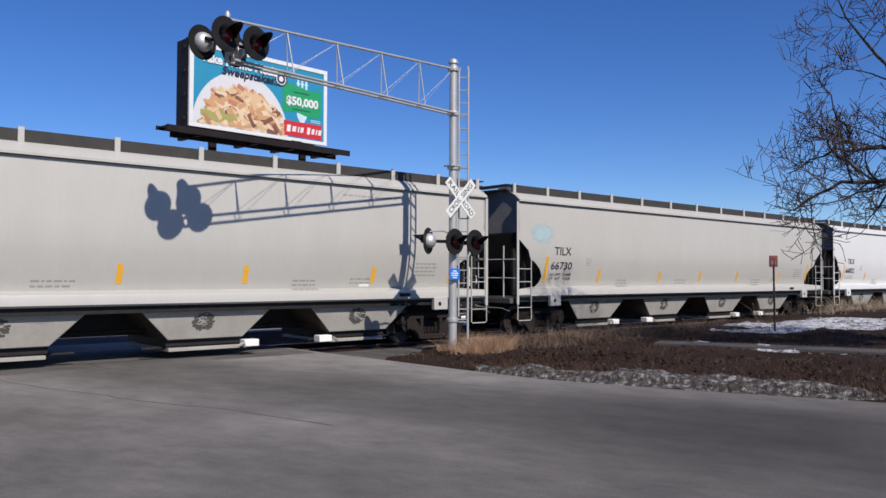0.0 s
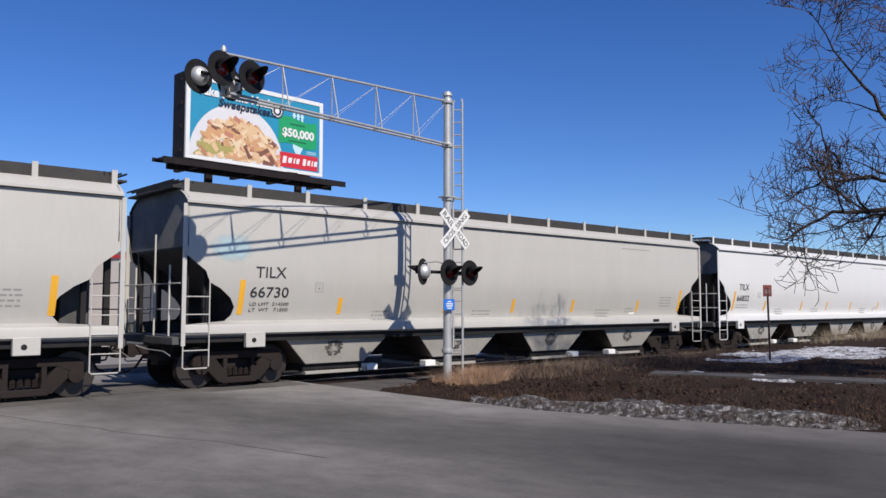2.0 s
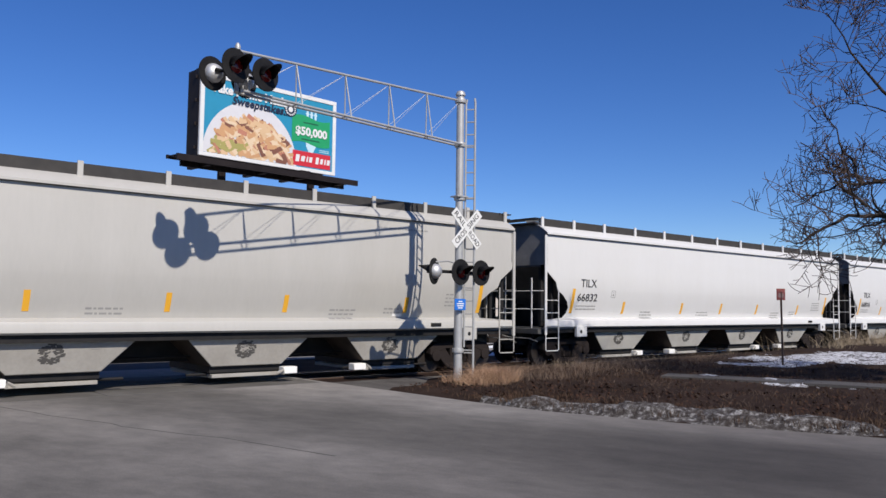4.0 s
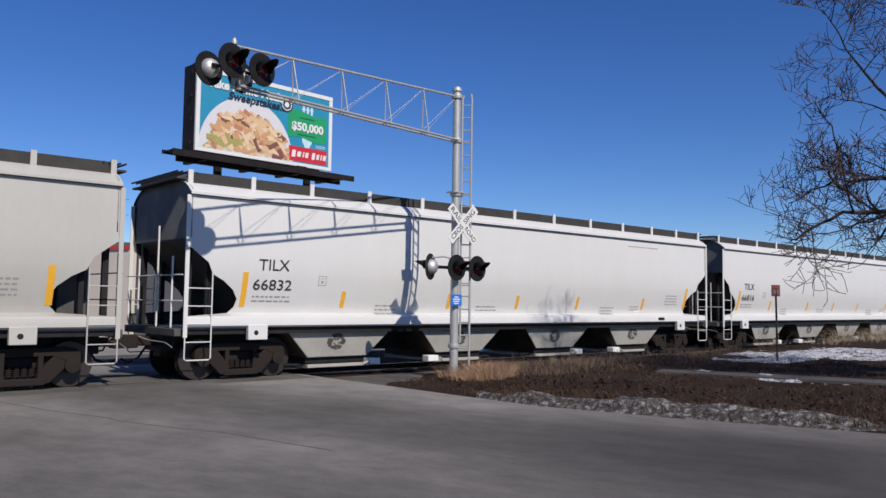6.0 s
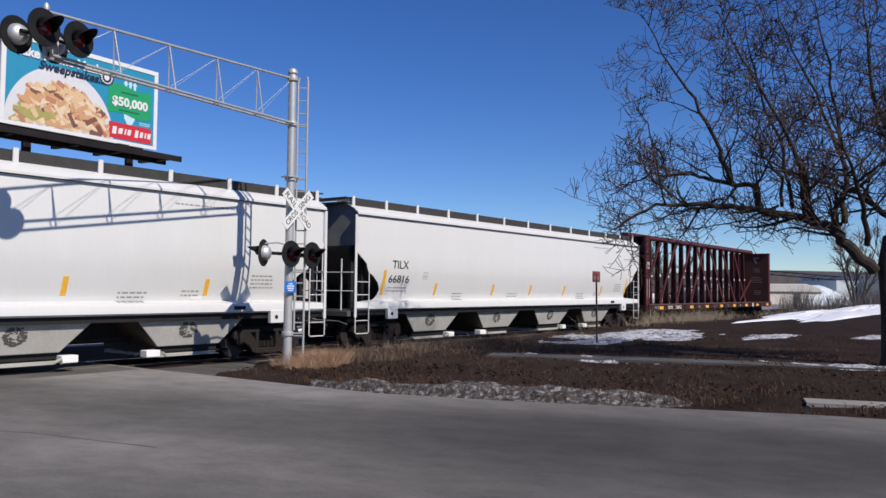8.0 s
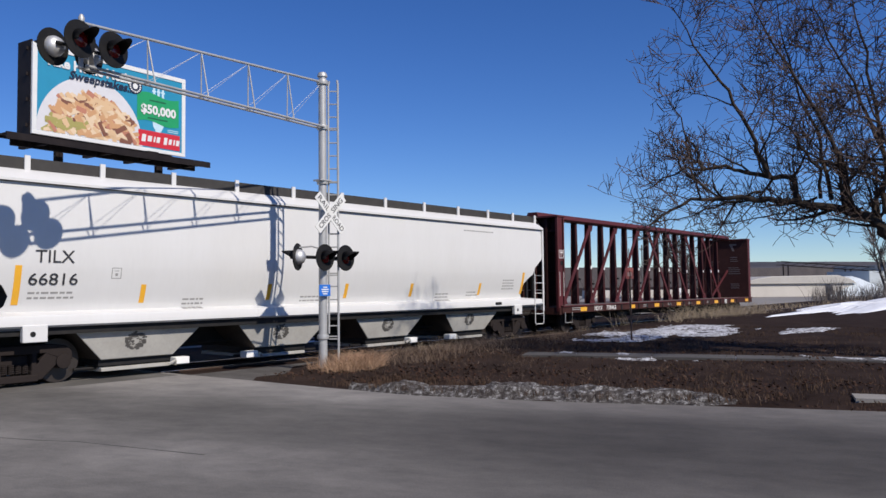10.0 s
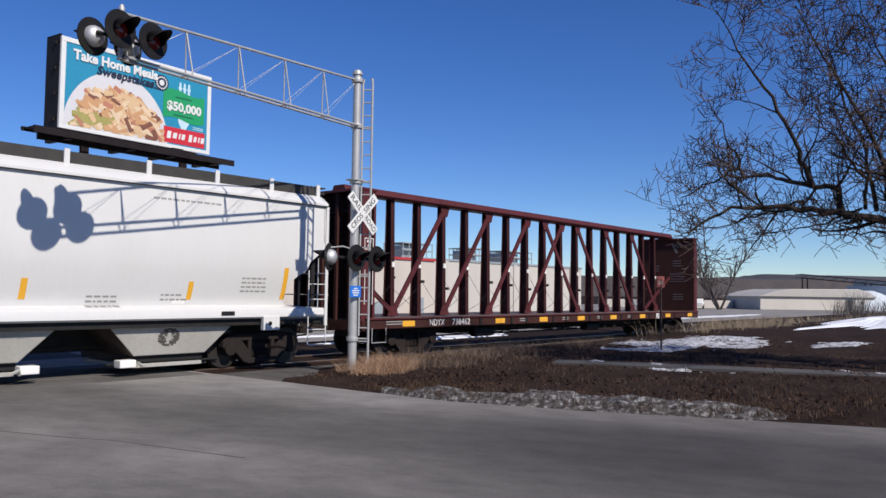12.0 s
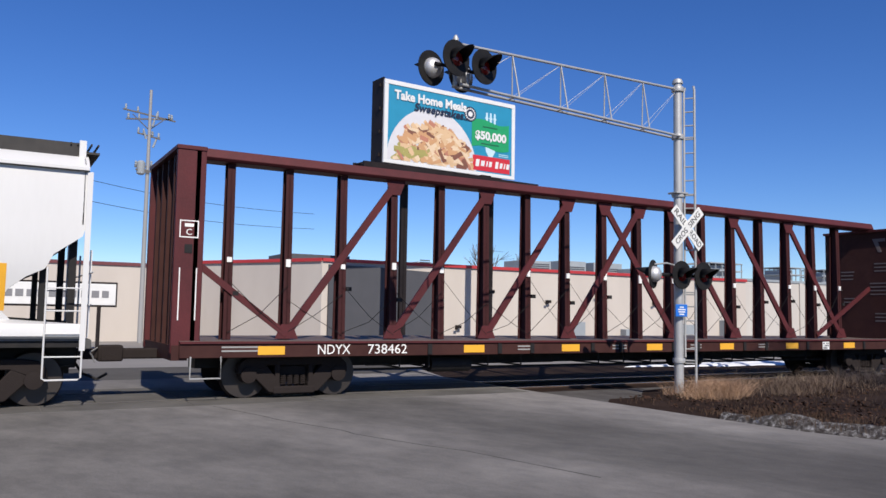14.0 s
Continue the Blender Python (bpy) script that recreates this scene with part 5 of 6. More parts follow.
    red = p("printed_plate", Shape().slab([(rx0, rz0 + 0.05), (rx0 + 0.05, rz0), (rx1, rz0), (rx1, rz1), (rx0, rz1)], yf - 0.008, yf, "y"), POSTER_RED, poster, "red plate with white blocks", smooth=0)
    wb = Shape()
    x = rx0 + 0.16
    for k, w in enumerate((0.26, 0.27, 0.1, 0.22, 0, 0.22, 0.2, 0.1, 0.22)):
        if w:
            h = 0.17 if k in (0, 5) else 0.13
            zc = (rz0 + rz1) / 2
            wb.slab([(x, zc - h), (x + w * 0.8, zc - h), (x + w * 0.8 + 0.05, zc + h), (x + 0.05, zc + h)], yf - 0.014, yf - 0.009, "y")
        x += w + 0.055 if w else 0.12
    p("plate_blocks", wb, POSTER_WHITE, red, smooth=0)
    sm = Shape()
    for fz2 in (0.29, 0.265):
        x, z = u(0.93, fz2)
        sm.box(x - 0.3, x + 0.3, yf - 0.006, yf, z - 0.02, z + 0.02)
    tagged(p("small_print", sm, plain("poster_pale_ink", (0.4, 0.6, 0.68)), poster, smooth=0), kind="stuff")
    return bb


# ---- bare trees ----
def grow(shape_thick, shape_twig, start, d, length, r, level, rnd, droop=0.0, wander=0.15):
    """One crooked bough, and its side shoots."""
    n = max(3, int(length / 0.28))
    p, pts, rad = Vector(start), [Vector(start)], [r]
    d = Vector(d).normalized()
    for i in range(n):
        d = (d + Vector((rnd.gauss(0, wander), rnd.gauss(0, wander), rnd.gauss(0, wander) + 0.05 - droop))).normalized()
        p = p + d * length / n
        pts.append(p.copy())
        rad.append(max(0.0074, r * (1 - 0.8 * (i + 1) / n)))
    (shape_thick if r > 0.022 else shape_twig).tube(pts, rad, 7 if r > 0.05 else (5 if r > 0.022 else 3), caps=False)
    shoots(shape_thick, shape_twig, pts, rad, length, level, rnd, droop)


def shoots(shape_thick, shape_twig, pts, rad, length, level, rnd, droop=0.0):
    if level <= 0:
        return
    count = {3: int(4.5 * length), 2: int(6.0 * length), 1: int(6.2 * length)}[level]
    for _ in range(max(2, count)):
        k = rnd.uniform(0.15, 1.0) * (len(pts) - 1)
        i = min(int(k), len(pts) - 2)
        q = pts[i].lerp(pts[i + 1], k - i)
        along = (pts[i + 1] - pts[i]).normalized()
        side = Vector((rnd.gauss(0, 1), rnd.gauss(0, 1), rnd.gauss(0.35, 0.8)))
        side = (side - along * side.dot(along)).normalized()
        d2 = (along * rnd.uniform(0.3, 0.9) + side).normalized()
        l2 = length * rnd.uniform(0.22, 0.5) if level > 1 else rnd.uniform(0.18, 0.55)
        l2 = min(l2, {3: 1.5, 2: 0.85, 1: 0.42}[level])
        grow(shape_thick, shape_twig, q, d2, l2, max(0.0092, rad[i] * rnd.uniform(0.38, 0.62)), level - 1, rnd, droop * 0.7)


def street_tree():
    """The spreading street tree: limbs laid out across the view (a) and in depth (b)."""
    base = Vector((23.25, -14.85, 0.15))
    along = Vector((0.48, -0.877, 0))
    away = Vector((0.877, 0.48, 0))
    def P(a, z, b=0.0):
        return base + along * a * ((0.85 if z < 5.6 else 0.8) if a < 0 else 1.0) + away * b * 0.6 + Vector((0, 0, z - 0.15 - 0.42 * min(1, max(0, z - 1.5))))
    tree = thing("street_tree", "bare spreading street tree with dark crooked limbs on the verge", "tree", at=Matrix.Translation(base))
    I = Matrix.Translation(-base)
    rnd = random.Random(11)
    tr = Shape()
    tr.tube([P(0.0, 0.0), P(0.0, 0.12), P(0, 0.4), P(-0.02, 1.2), P(-0.06, 2.2), P(-0.08, 2.9), P(0.02, 3.6)], [0.35, 0.26, 0.21, 0.185, 0.17, 0.19, 0.15], 16)
    part("trunk", tr.moved(I), BARK, tree, "furrowed grey-brown trunk")
    limbs = [
        ([(-0.4, 2.8, 0.0), (-1.1, 3.4, -0.2), (-1.6, 3.8, -0.3), (-2.4, 4.0, -0.5), (-3.6, 4.2, -0.7), (-5.0, 4.3, -0.9), (-6.3, 4.3, -1.0), (-7.5, 3.7, -1.2)], 0.19, 0.05),
        ([(-3.5, 4.2, -0.5), (-3.6, 4.8, -0.4), (-4.6, 4.9, -0.4), (-5.3, 5.1, -0.3), (-6.4, 5.1, -0.3), (-7.6, 4.6, -0.2)], 0.1, 0.02),
        ([(-1.2, 3.9, -0.2), (-1.15, 4.9, 0.0), (-1.2, 6.1, 0.3), (-1.5, 7.8, 0.4), (-1.9, 9.6, 0.6)], 0.1, 0.0),
        ([(-2.1, 4.0, -0.3), (-2.3, 4.8, -0.5), (-2.9, 5.8, -0.8), (-4.0, 7.4, -1.0), (-5.0, 8.9, -1.2)], 0.1, 0),
        ([(-4.2, 4.8, -0.6), (-4.9, 5.6, -0.8), (-5.6, 6.8, -1.1), (-6.4, 7.6, -1.4), (-7.2, 8.8, -1.6)], 0.08, 0),
        ([(0.0, 3.4, 0), (0.25, 4.1, 0.1), (0.55, 5.0, 0.3), (0.9, 6.6, 0.6), (1.0, 8.6, 0.9), (1.3, 10.2, 1.0)], 0.19, 0.0),
        ([(0.15, 3.9, 0.1), (-0.3, 4.5, 0.8), (-0.8, 4.9, 1.6), (-1.8, 5.2, 2.6), (-3.0, 5.7, 3.4)], 0.1, 0.0),
        ([(0.5, 5.0, 0.3), (0.0, 6.2, 0.5), (-0.4, 7.6, 0.2), (-0.6, 9.4, 0.0)], 0.1, 0.0),
        ([(0.3, 4.3, 0.1), (1.3, 4.9, -0.3), (2.7, 5.3, -0.7), (4.2, 5.5, -1.0), (5.6, 5.2, -1.2)], 0.13, 0.02),
        ([(0.8, 6.3, 0.5), (1.9, 7.3, 0.2), (3.0, 8.6, 0.0), (3.9, 9.7, -0.2)], 0.09, 0.0),
        ([(-0.6, 3.4, -0.1), (-0.9, 4.2, -1.0), (-1.4, 4.9, -2.2), (-2.2, 5.6, -3.4), (-2.8, 6.6, -4.3)], 0.09, 0.0),
        ([(0.4, 4.7, 0.2), (0.6, 5.6, 1.4), (0.8, 6.6, 2.6), (0.7, 7.8, 3.6)], 0.09, 0.0),
        ([(-6.0, 5.0, -0.8), (-6.2, 5.5, -0.9), (-6.9, 6.0, -1.1), (-7.4, 6.8, -1.2)], 0.05, 0),
        ([(-4.5, 4.46, -0.8), (-5.4, 4.2, -0.9), (-6.4, 3.95, -1.0), (-7.6, 3.7, -1.1)], 0.045, 0.03),
        ([(-3.0, 4.3, -0.6), (-3.6, 4.05, -0.4), (-4.6, 3.85, -0.2), (-5.6, 3.75, 0.0)], 0.04, 0.03),
        ([(-1.8, 4.05, -0.3), (-2.4, 3.8, -0.6), (-3.3, 3.7, -0.9), (-4.2, 3.65, -1.1)], 0.035, 0.03),
        ([(-5.9, 4.5, -1.0), (-6.5, 5.0, -0.8), (-7.2, 5.6, -0.9), (-7.9, 6.0, -1.0)], 0.045, 0.0),
        ([(-2.6, 4.25, -0.4), (-2.9, 5.6, 0.1), (-3.5, 7.2, 0.5), (-3.9, 9.2, 0.7)], 0.07, 0.0),
        ([(-1.18, 5.5, 0.1), (-1.9, 6.6, -0.4), (-2.8, 8.0, -0.6), (-3.3, 9.6, -0.8)], 0.06, 0.0),
        ([(-2.9, 4.3, -0.5), (-3.1, 4.9, -1.2), (-4.0, 5.6, -2.0), (-4.9, 6.2, -2.6)], 0.06, 0.0),
    ]
    for pts, r, droop in limbs:
        fine = []
        path = [P(a, z, b) for a, z, b in pts]
        for i in range(len(path) - 1):
            for k in range(4):
                q = path[i].lerp(path[i + 1], k / 4)
                j = 0.0 if (i == 0 and k == 0) else 0.03
                fine.append(q + Vector((rnd.gauss(0, j), rnd.gauss(0, j), rnd.gauss(0, j))))
        fine.append(path[-1])
        rad = [max(0.012, 0.77 * r * (1 - 0.85 * i / (len(fine) - 1))) for i in range(len(fine))]
        limb, twigs = Shape(), Shape()
        limb.tube(fine, rad, 9, caps=False)
        length = sum((b - a).length for a, b in zip(fine, fine[1:]))
        shoots(limb, twigs, fine, rad, length * 0.9, 3, rnd, 0.015)
        lb = part("limb", limb.moved(I), BARK, tree, "crooked dark limb")
        tagged(part("twig_cluster", twigs.moved(I), TWIG, lb, "fine bare twigs", smooth=0), kind="stuff")
    return tree


def far_tree(x, y, h, seed, spread=0.5, label="small bare tree beyond the lot"):
    rnd = random.Random(seed)
    t = thing("bare_tree", label, "tree", "far bare trees", at=pose(x, y, -0.1))
    stem, fine = Shape(), Shape()
    for k in range(5):
        a = rnd.uniform(0, 2 * math.pi)
        d = Vector((spread * math.cos(a), spread * math.sin(a), 1)).normalized()
        pts, rad = [Vector((0.1 * math.cos(a), 0.1 * math.sin(a), 0))], [h * 0.02]
        n = 8
        for i in range(n):
            d = (d + Vector((rnd.gauss(0, 0.08), rnd.gauss(0, 0.08), 0.04))).normalized()
            pts.append(pts[-1] + d * h / n)
            rad.append(h * 0.02 * (1 - 0.85 * (i + 1) / n))
        stem.tube(pts, rad, 6, caps=False)
        for _ in range(26):
            i = rnd.randint(1, n - 1)
            e = (d * 0.6 + Vector((rnd.gauss(0, 0.7), rnd.gauss(0, 0.7), rnd.uniform(0, 0.9)))).normalized()
            q = pts[i].lerp(pts[i + 1], rnd.random())
            l = h * rnd.uniform(0.12, 0.3)
            mid = q + e * l * 0.5 + Vector((0, 0, 0.03 * h))
            fine.tube([q, mid, q + e * l + Vector((0, 0, 0.08 * h))], [h * 0.006, h * 0.004, h * 0.002], 3, caps=False)
            for _ in range(5):
                f = (e + Vector((rnd.gauss(0, 0.6), rnd.gauss(0, 0.6), rnd.gauss(0.2, 0.5)))).normalized()
                fine.tube([mid, mid + f * l * rnd.uniform(0.3, 0.7)], [h * 0.003, h * 0.0015], 3, caps=False)
    part("stem", stem, FAR_TWIG, t)
    tagged(part("twig_cluster", fine, FAR_TWIG, t, smooth=0), kind="stuff")
    return t


# ---- grass and weeds ----
def blades(spots, height, mat, name, label, seed, spread=0.35, per=26, lean=0.5, width=0.012):
    """Tufts of bent blades as one object."""
    rnd = random.Random(seed)
    s = Shape()
    for x, y, z, k in spots:
        for _ in range(int(per * k)):
            a = rnd.uniform(0, 2 * math.pi)
            r = spread * math.sqrt(rnd.random())
            px, py = x + r * math.cos(a), y + r * math.sin(a)
            h = height * k * rnd.uniform(0.45, 1.15)
            b = rnd.uniform(0, 2 * math.pi)
            lx, ly = lean * h * math.cos(b) * rnd.random(), lean * h * math.sin(b) * rnd.random()
            c = rnd.uniform(0, math.pi)
            wx, wy = width * math.cos(c), width * math.sin(c)
            n = len(s.v)
            s.v += [(px - wx, py - wy, z - 0.03), (px + wx, py + wy, z - 0.03), (px + lx * 0.45 + wx * 0.7, py + ly * 0.45 + wy * 0.7, z + h * 0.6), (px + lx * 0.45 - wx * 0.7, py + ly * 0.45 - wy * 0.7, z + h * 0.6), (px + lx, py + ly, z + h)]
            s.f += [(n, n + 1, n + 2, n + 3), (n + 3, n + 2, n + 4)]
    me = bpy.data.meshes.new(name)
    me.from_pydata(s.v, [], s.f)
    me.materials.append(mat)
    return tagged(new(name, me), label, "grass", kind="stuff")


def vegetation():
    rnd = random.Random(5)
    spots = []
    for _ in range(40):
        x, y = rnd.gauss(14.75, 0.42), rnd.gauss(-4.55, 0.3)
        if y < -3.9 - 0.3 * (x > 15):
            spots.append((x, y, 0.03, rnd.uniform(0.4, 1.15)))
    blades(spots, 0.42, DRY_GRASS, "dry_grass", "tan dry grass tufts round the signal mast", 1, 0.2, 110, 1.9, 0.0038)
    spots = [(rnd.uniform(16.5, 30), rnd.uniform(-4.6, -2.6), 0.0, rnd.uniform(0.3, 1.0)) for _ in range(300)]
    more = [(rnd.uniform(15.4, 29), rnd.uniform(-5.2, -2.7), 0.0, rnd.uniform(0.2, 1.0) ** 1.6) for _ in range(420)]
    blades(more, 0.52, DULL_GRASS, "tan_weeds", "thin tan weeds along the ballast", 12, 0.4, 30, 1.3, 0.0045)
    low = []
    for _ in range(520):
        x, y = rnd.uniform(13.6, 27), rnd.uniform(-13.5, -4.6)
        if road_w(x, y) > 10.6 and noise.noise((x * 0.7, y * 0.7, 9.1)) > -0.02:
            low.append((x, y, turf_height(x, y) - 0.02, rnd.uniform(0.2, 1.0)))
    blades(low, 0.13, DULL_GRASS, "flattened_grass", "flattened tan dead grass scattered over the soil", 23, 0.35, 18, 2.6, 0.003)
    blades(spots, 0.32, DRY_WEED, "dry_weeds", "dry brown weeds along the ballast", 2, 0.4, 34, 1.2, 0.006)
    spots = [(rnd.uniform(18, 42), rnd.uniform(-3.6, -2.1), -0.1, rnd.uniform(0.4, 1.0)) for _ in range(160)]
    blades(spots, 0.42, STRAW, "straw_grass", "pale straw grass beside the track", 3, 0.4, 22, 0.8, 0.007)
    spots = [(rnd.gauss(42, 3.2), rnd.gauss(-3.2, 0.6), 0.0, rnd.uniform(0.6, 1.1)) for _ in range(90)]
    blades(spots, 0.95, STRAW, "straw_clump", "tall pale straw clump beside the track", 4, 0.5, 30, 1.5, 0.009)
    spots = [(rnd.uniform(48, 110), rnd.uniform(-4.5, 3), -0.1, rnd.uniform(0.2, 1.1)) for _ in range(200)]
    blades(spots, 0.6, STRAW, "far_straw", "far pale straw along the track", 6, 0.9, 14, 1.3, 0.016)
    # turf and leaf litter on the verge
    spots = []
    for _ in range(1500):
        x, y = rnd.uniform(12.9, 34), rnd.uniform(-26, -4)
        if road_w(x, y) > 10.45:
            spots.append((x, y, 0.05 + 0.012 * max(0, road_w(x, y) - 10.6), rnd.uniform(0.3, 1.0)))
    blades(spots, 0.09, DRY_WEED, "dead_turf", "matted dead turf on the verge", 8, 0.45, 26, 1.2, 0.006)
    s = Shape()
    for _ in range(15000):
        x, y = rnd.uniform(12.8, 26), rnd.uniform(-16, -3.8)
        if noise.noise((x * 0.8, y * 0.8, 3.7)) < rnd.uniform(-0.5, 0.35) or road_w(x, y) < 10.2 + rnd.uniform(0, 0.4) or (road_w(x, y) > 13.5 and rnd.random() < 0.6):
            continue
        z = max(0.0, turf_height(x, y)) + rnd.uniform(0.008, 0.03)
        a, r = rnd.uniform(0, math.pi), rnd.uniform(0.014, 0.044)
        c, d = r * math.cos(a), r * math.sin(a)
        t = rnd.uniform(-0.03, 0.03)
        n = len(s.v)
        s.v += [(x - c, y - d, z), (x + d * 0.6, y - c * 0.6, z + t), (x + c, y + d, z + 0.01), (x - d * 0.6, y + c * 0.6, z - t)]
        s.f += [(n, n + 1, n + 2, n + 3)]
    me = bpy.data.meshes.new("leaf_litter")
    me.from_pydata(s.v, [], s.f)
    me.materials.append(LEAF_LITTER)
    tagged(new("leaf_litter", me), "brown fallen leaves on the verge", "leaves", kind="stuff")


# ---- verge ----
def verge():
    sw = Shape()
    pts = [(19.4, -6.2), (19.9, -7.4), (21.2, -11.0), (22.4, -14.6), (24.0, -19.0), (27.0, -30.0)]
    for (a, b), (c, d) in zip(pts, pts[1:]):
        n = max(1, int(math.hypot(c - a, d - b) / 1.5))
        for k in range(n):
            p, q = Vector((a, b, 0)).lerp(Vector((c, d, 0)), k / n), Vector((a, b, 0)).lerp(Vector((c, d, 0)), (k + 0.985) / n)
            z = 0.095 + 0.012 * max(0, road_w(p.x, p.y) - 10.6)
            sw.beam((p.x, p.y, z - 0.05), (q.x, q.y, z - 0.05), 0.95, 0.1, (1, 0.3, 0))
    tagged(part("pavement", sw, PATH_STONE, smooth=0), "old concrete footpath along the verge", "footpath", kind="structure")
    kb = Shape()
    e = [(16.0, -14.6), (16.9, -17.5), (18.1, -21.5), (20.3, -29)]
    for (a, b), (c, d) in zip(e, e[1:]):
        kb.beam((a, b, 0.0), (c, d, 0.0), 0.6, 0.2, (1, 0.28, 0))
    tagged(part("kerb", kb, CONCRETE, smooth=0), "pale concrete kerb", "kerb", kind="structure")
    # ploughed slush along the road's edge
    s = Shape()
    nu, nv = 170, 34
    verts = []
    for i in range(nu + 1):
        y = -6.6 - 6.6 * i / nu
        x0 = float(np.interp(-y, [-q[1] for q in EDGE[3:9]], [q[0] for q in EDGE[3:9]]))
        along = min(1, i / 60) * min(1, (nu - i) / 22)
        wide = 0.35 + 1.25 * along + 0.35 * noise.noise((y * 1.1, 4.2, 0))
        for j in range(nv + 1):
            w = j / nv
            x = x0 + 0.1 + wide * w + 0.05 * noise.noise((y * 3.1, w * 2, 1.7))
            rim = min(1, 5 * w) * min(1, 2.2 * (1 - w))
            h = 0.03 + 0.13 * along + 0.1 * noise.noise((x * 1.3, y * 1.3, 0.5)) + 0.07 * noise.noise((x * 4, y * 4, 2.5)) + 0.045 * noise.noise((x * 10, y * 10, 3.5))
            verts.append((x, y, -0.03 + 0.78 * rim * max(0.0, h + 0.08)))
    s.add(verts, [(i * (nv + 1) + j, i * (nv + 1) + j + 1, (i + 1) * (nv + 1) + j + 1, (i + 1) * (nv + 1) + j) for i in range(nu) for j in range(nv)])
    tagged(part("slush_bank", s, SLUSH, smooth=70), "dirty melting slush bank along the street", "snow", kind="stuff")
    rnd = random.Random(31)
    spots = []
    for _ in range(170):
        y = rnd.uniform(-13.2, -6.4)
        x0 = float(np.interp(-y, [-q[1] for q in EDGE[3:9]], [q[0] for q in EDGE[3:9]]))
        spots.append((x0 + rnd.uniform(0.1, 1.7), y, 0.08, rnd.uniform(0.4, 1.0)))
    blades(spots, 0.12, DRY_WEED, "slush_weeds", "dead grass poking through the slush", 17, 0.25, 16, 1.4, 0.006)
    for cx, cy, rx, ry, sd, nm in ((28.8, -6.0, 5.6, 2.3, 3.3, "thin melting snow patch beside the track"), (31.8, -9.9, 2.4, 0.8, 6.3, "small melting snow patch on the turf"), (34.0, -12.6, 2.0, 0.7, 8.8, "small melting snow patch on the turf"), (20.3, -8.4, 0.75, 2.2, 2.1, "thin leftover ice along the footpath"), (22.3, -13.6, 0.7, 2.0, 7.4, "thin leftover ice along the footpath"), (21.3, -10.9, 0.5, 0.9, 4.9, "thin leftover ice along the footpath")):
        tagged(part("snow_patch", snow_sheet(cx, cy, rx, ry, sd), THIN_SNOW, smooth=60), nm, "snow", kind="stuff")
    tagged(part("snow_field", blob(83, -5.9, 45, 2.9, 0.5, 5.5, 14, 160, radians(0.5), 0.34, 0.3, 0.2), SNOW, smooth=60), "long sunlit snow field beyond the turf", "snow", kind="stuff")
    lot = Shape()
    for cx, cy, rx, ry, sd in ((27, 4.6, 6.5, 0.8, 7.7), (30, 8.6, 9, 0.7, 2.5), (48, 9.5, 12, 0.9, 4.4), (26, 12.2, 6, 0.6, 6.1), (75, 11, 16, 1.0, 1.1)):
        lot.add(*(lambda q: (q.v, q.f))(blob(cx, cy, rx, ry, 0.08, sd, 6, 60, 0.04, -0.04, 0.7)))
    tagged(part("lot_snow", lot, SNOW, smooth=60), "strips of leftover snow on the lot", "snow", kind="stuff")
    # small yellow cap on a marker beside the track
    m = thing("marker_stub", "small faded yellow marker beside the track", "marker", at=pose(24.9, -2.6, -0.1))
    part("stub", Shape().tube([(0, 0, 0), (0, 0, 0.12)], 0.05, 10), POST_BROWN, m)
    part("cap", Shape().spin([(0.14, 0.12), (0.15, 0.17), (0.12, 0.22), (0.04, 0.24)], (0, 0, 0), "z", 14), material("faded_yellow_plastic", (0.6, 0.6, 0.22), 0.6), m)
    # red marker sign
    sg = thing("red_marker_sign", "small weathered red sign on a thin rusty post", "sign", at=pose(25.0, -6.5, 0.1))
    part("post", Shape().beam((0.0, 0, -0.1), (-0.05, 0.0, 2.25), 0.05, 0.03), POST_BROWN, sg)
    pl = part("plate", Shape().box(-0.2, 0.1, -0.03, -0.018, 2.0, 2.34).moved(pose(0, 0, 0, 0, 0, -25)), SIGN_RED, sg, "weathered red plate", bevel=0.004)
    part("plate_mark", Shape().box(-0.14, 0.04, -0.035, -0.03, 2.08, 2.2).moved(pose(0, 0, 0, 0, 0, -25)), material("pale_faded_ink", (0.3, 0.2, 0.18), 0.6), pl)


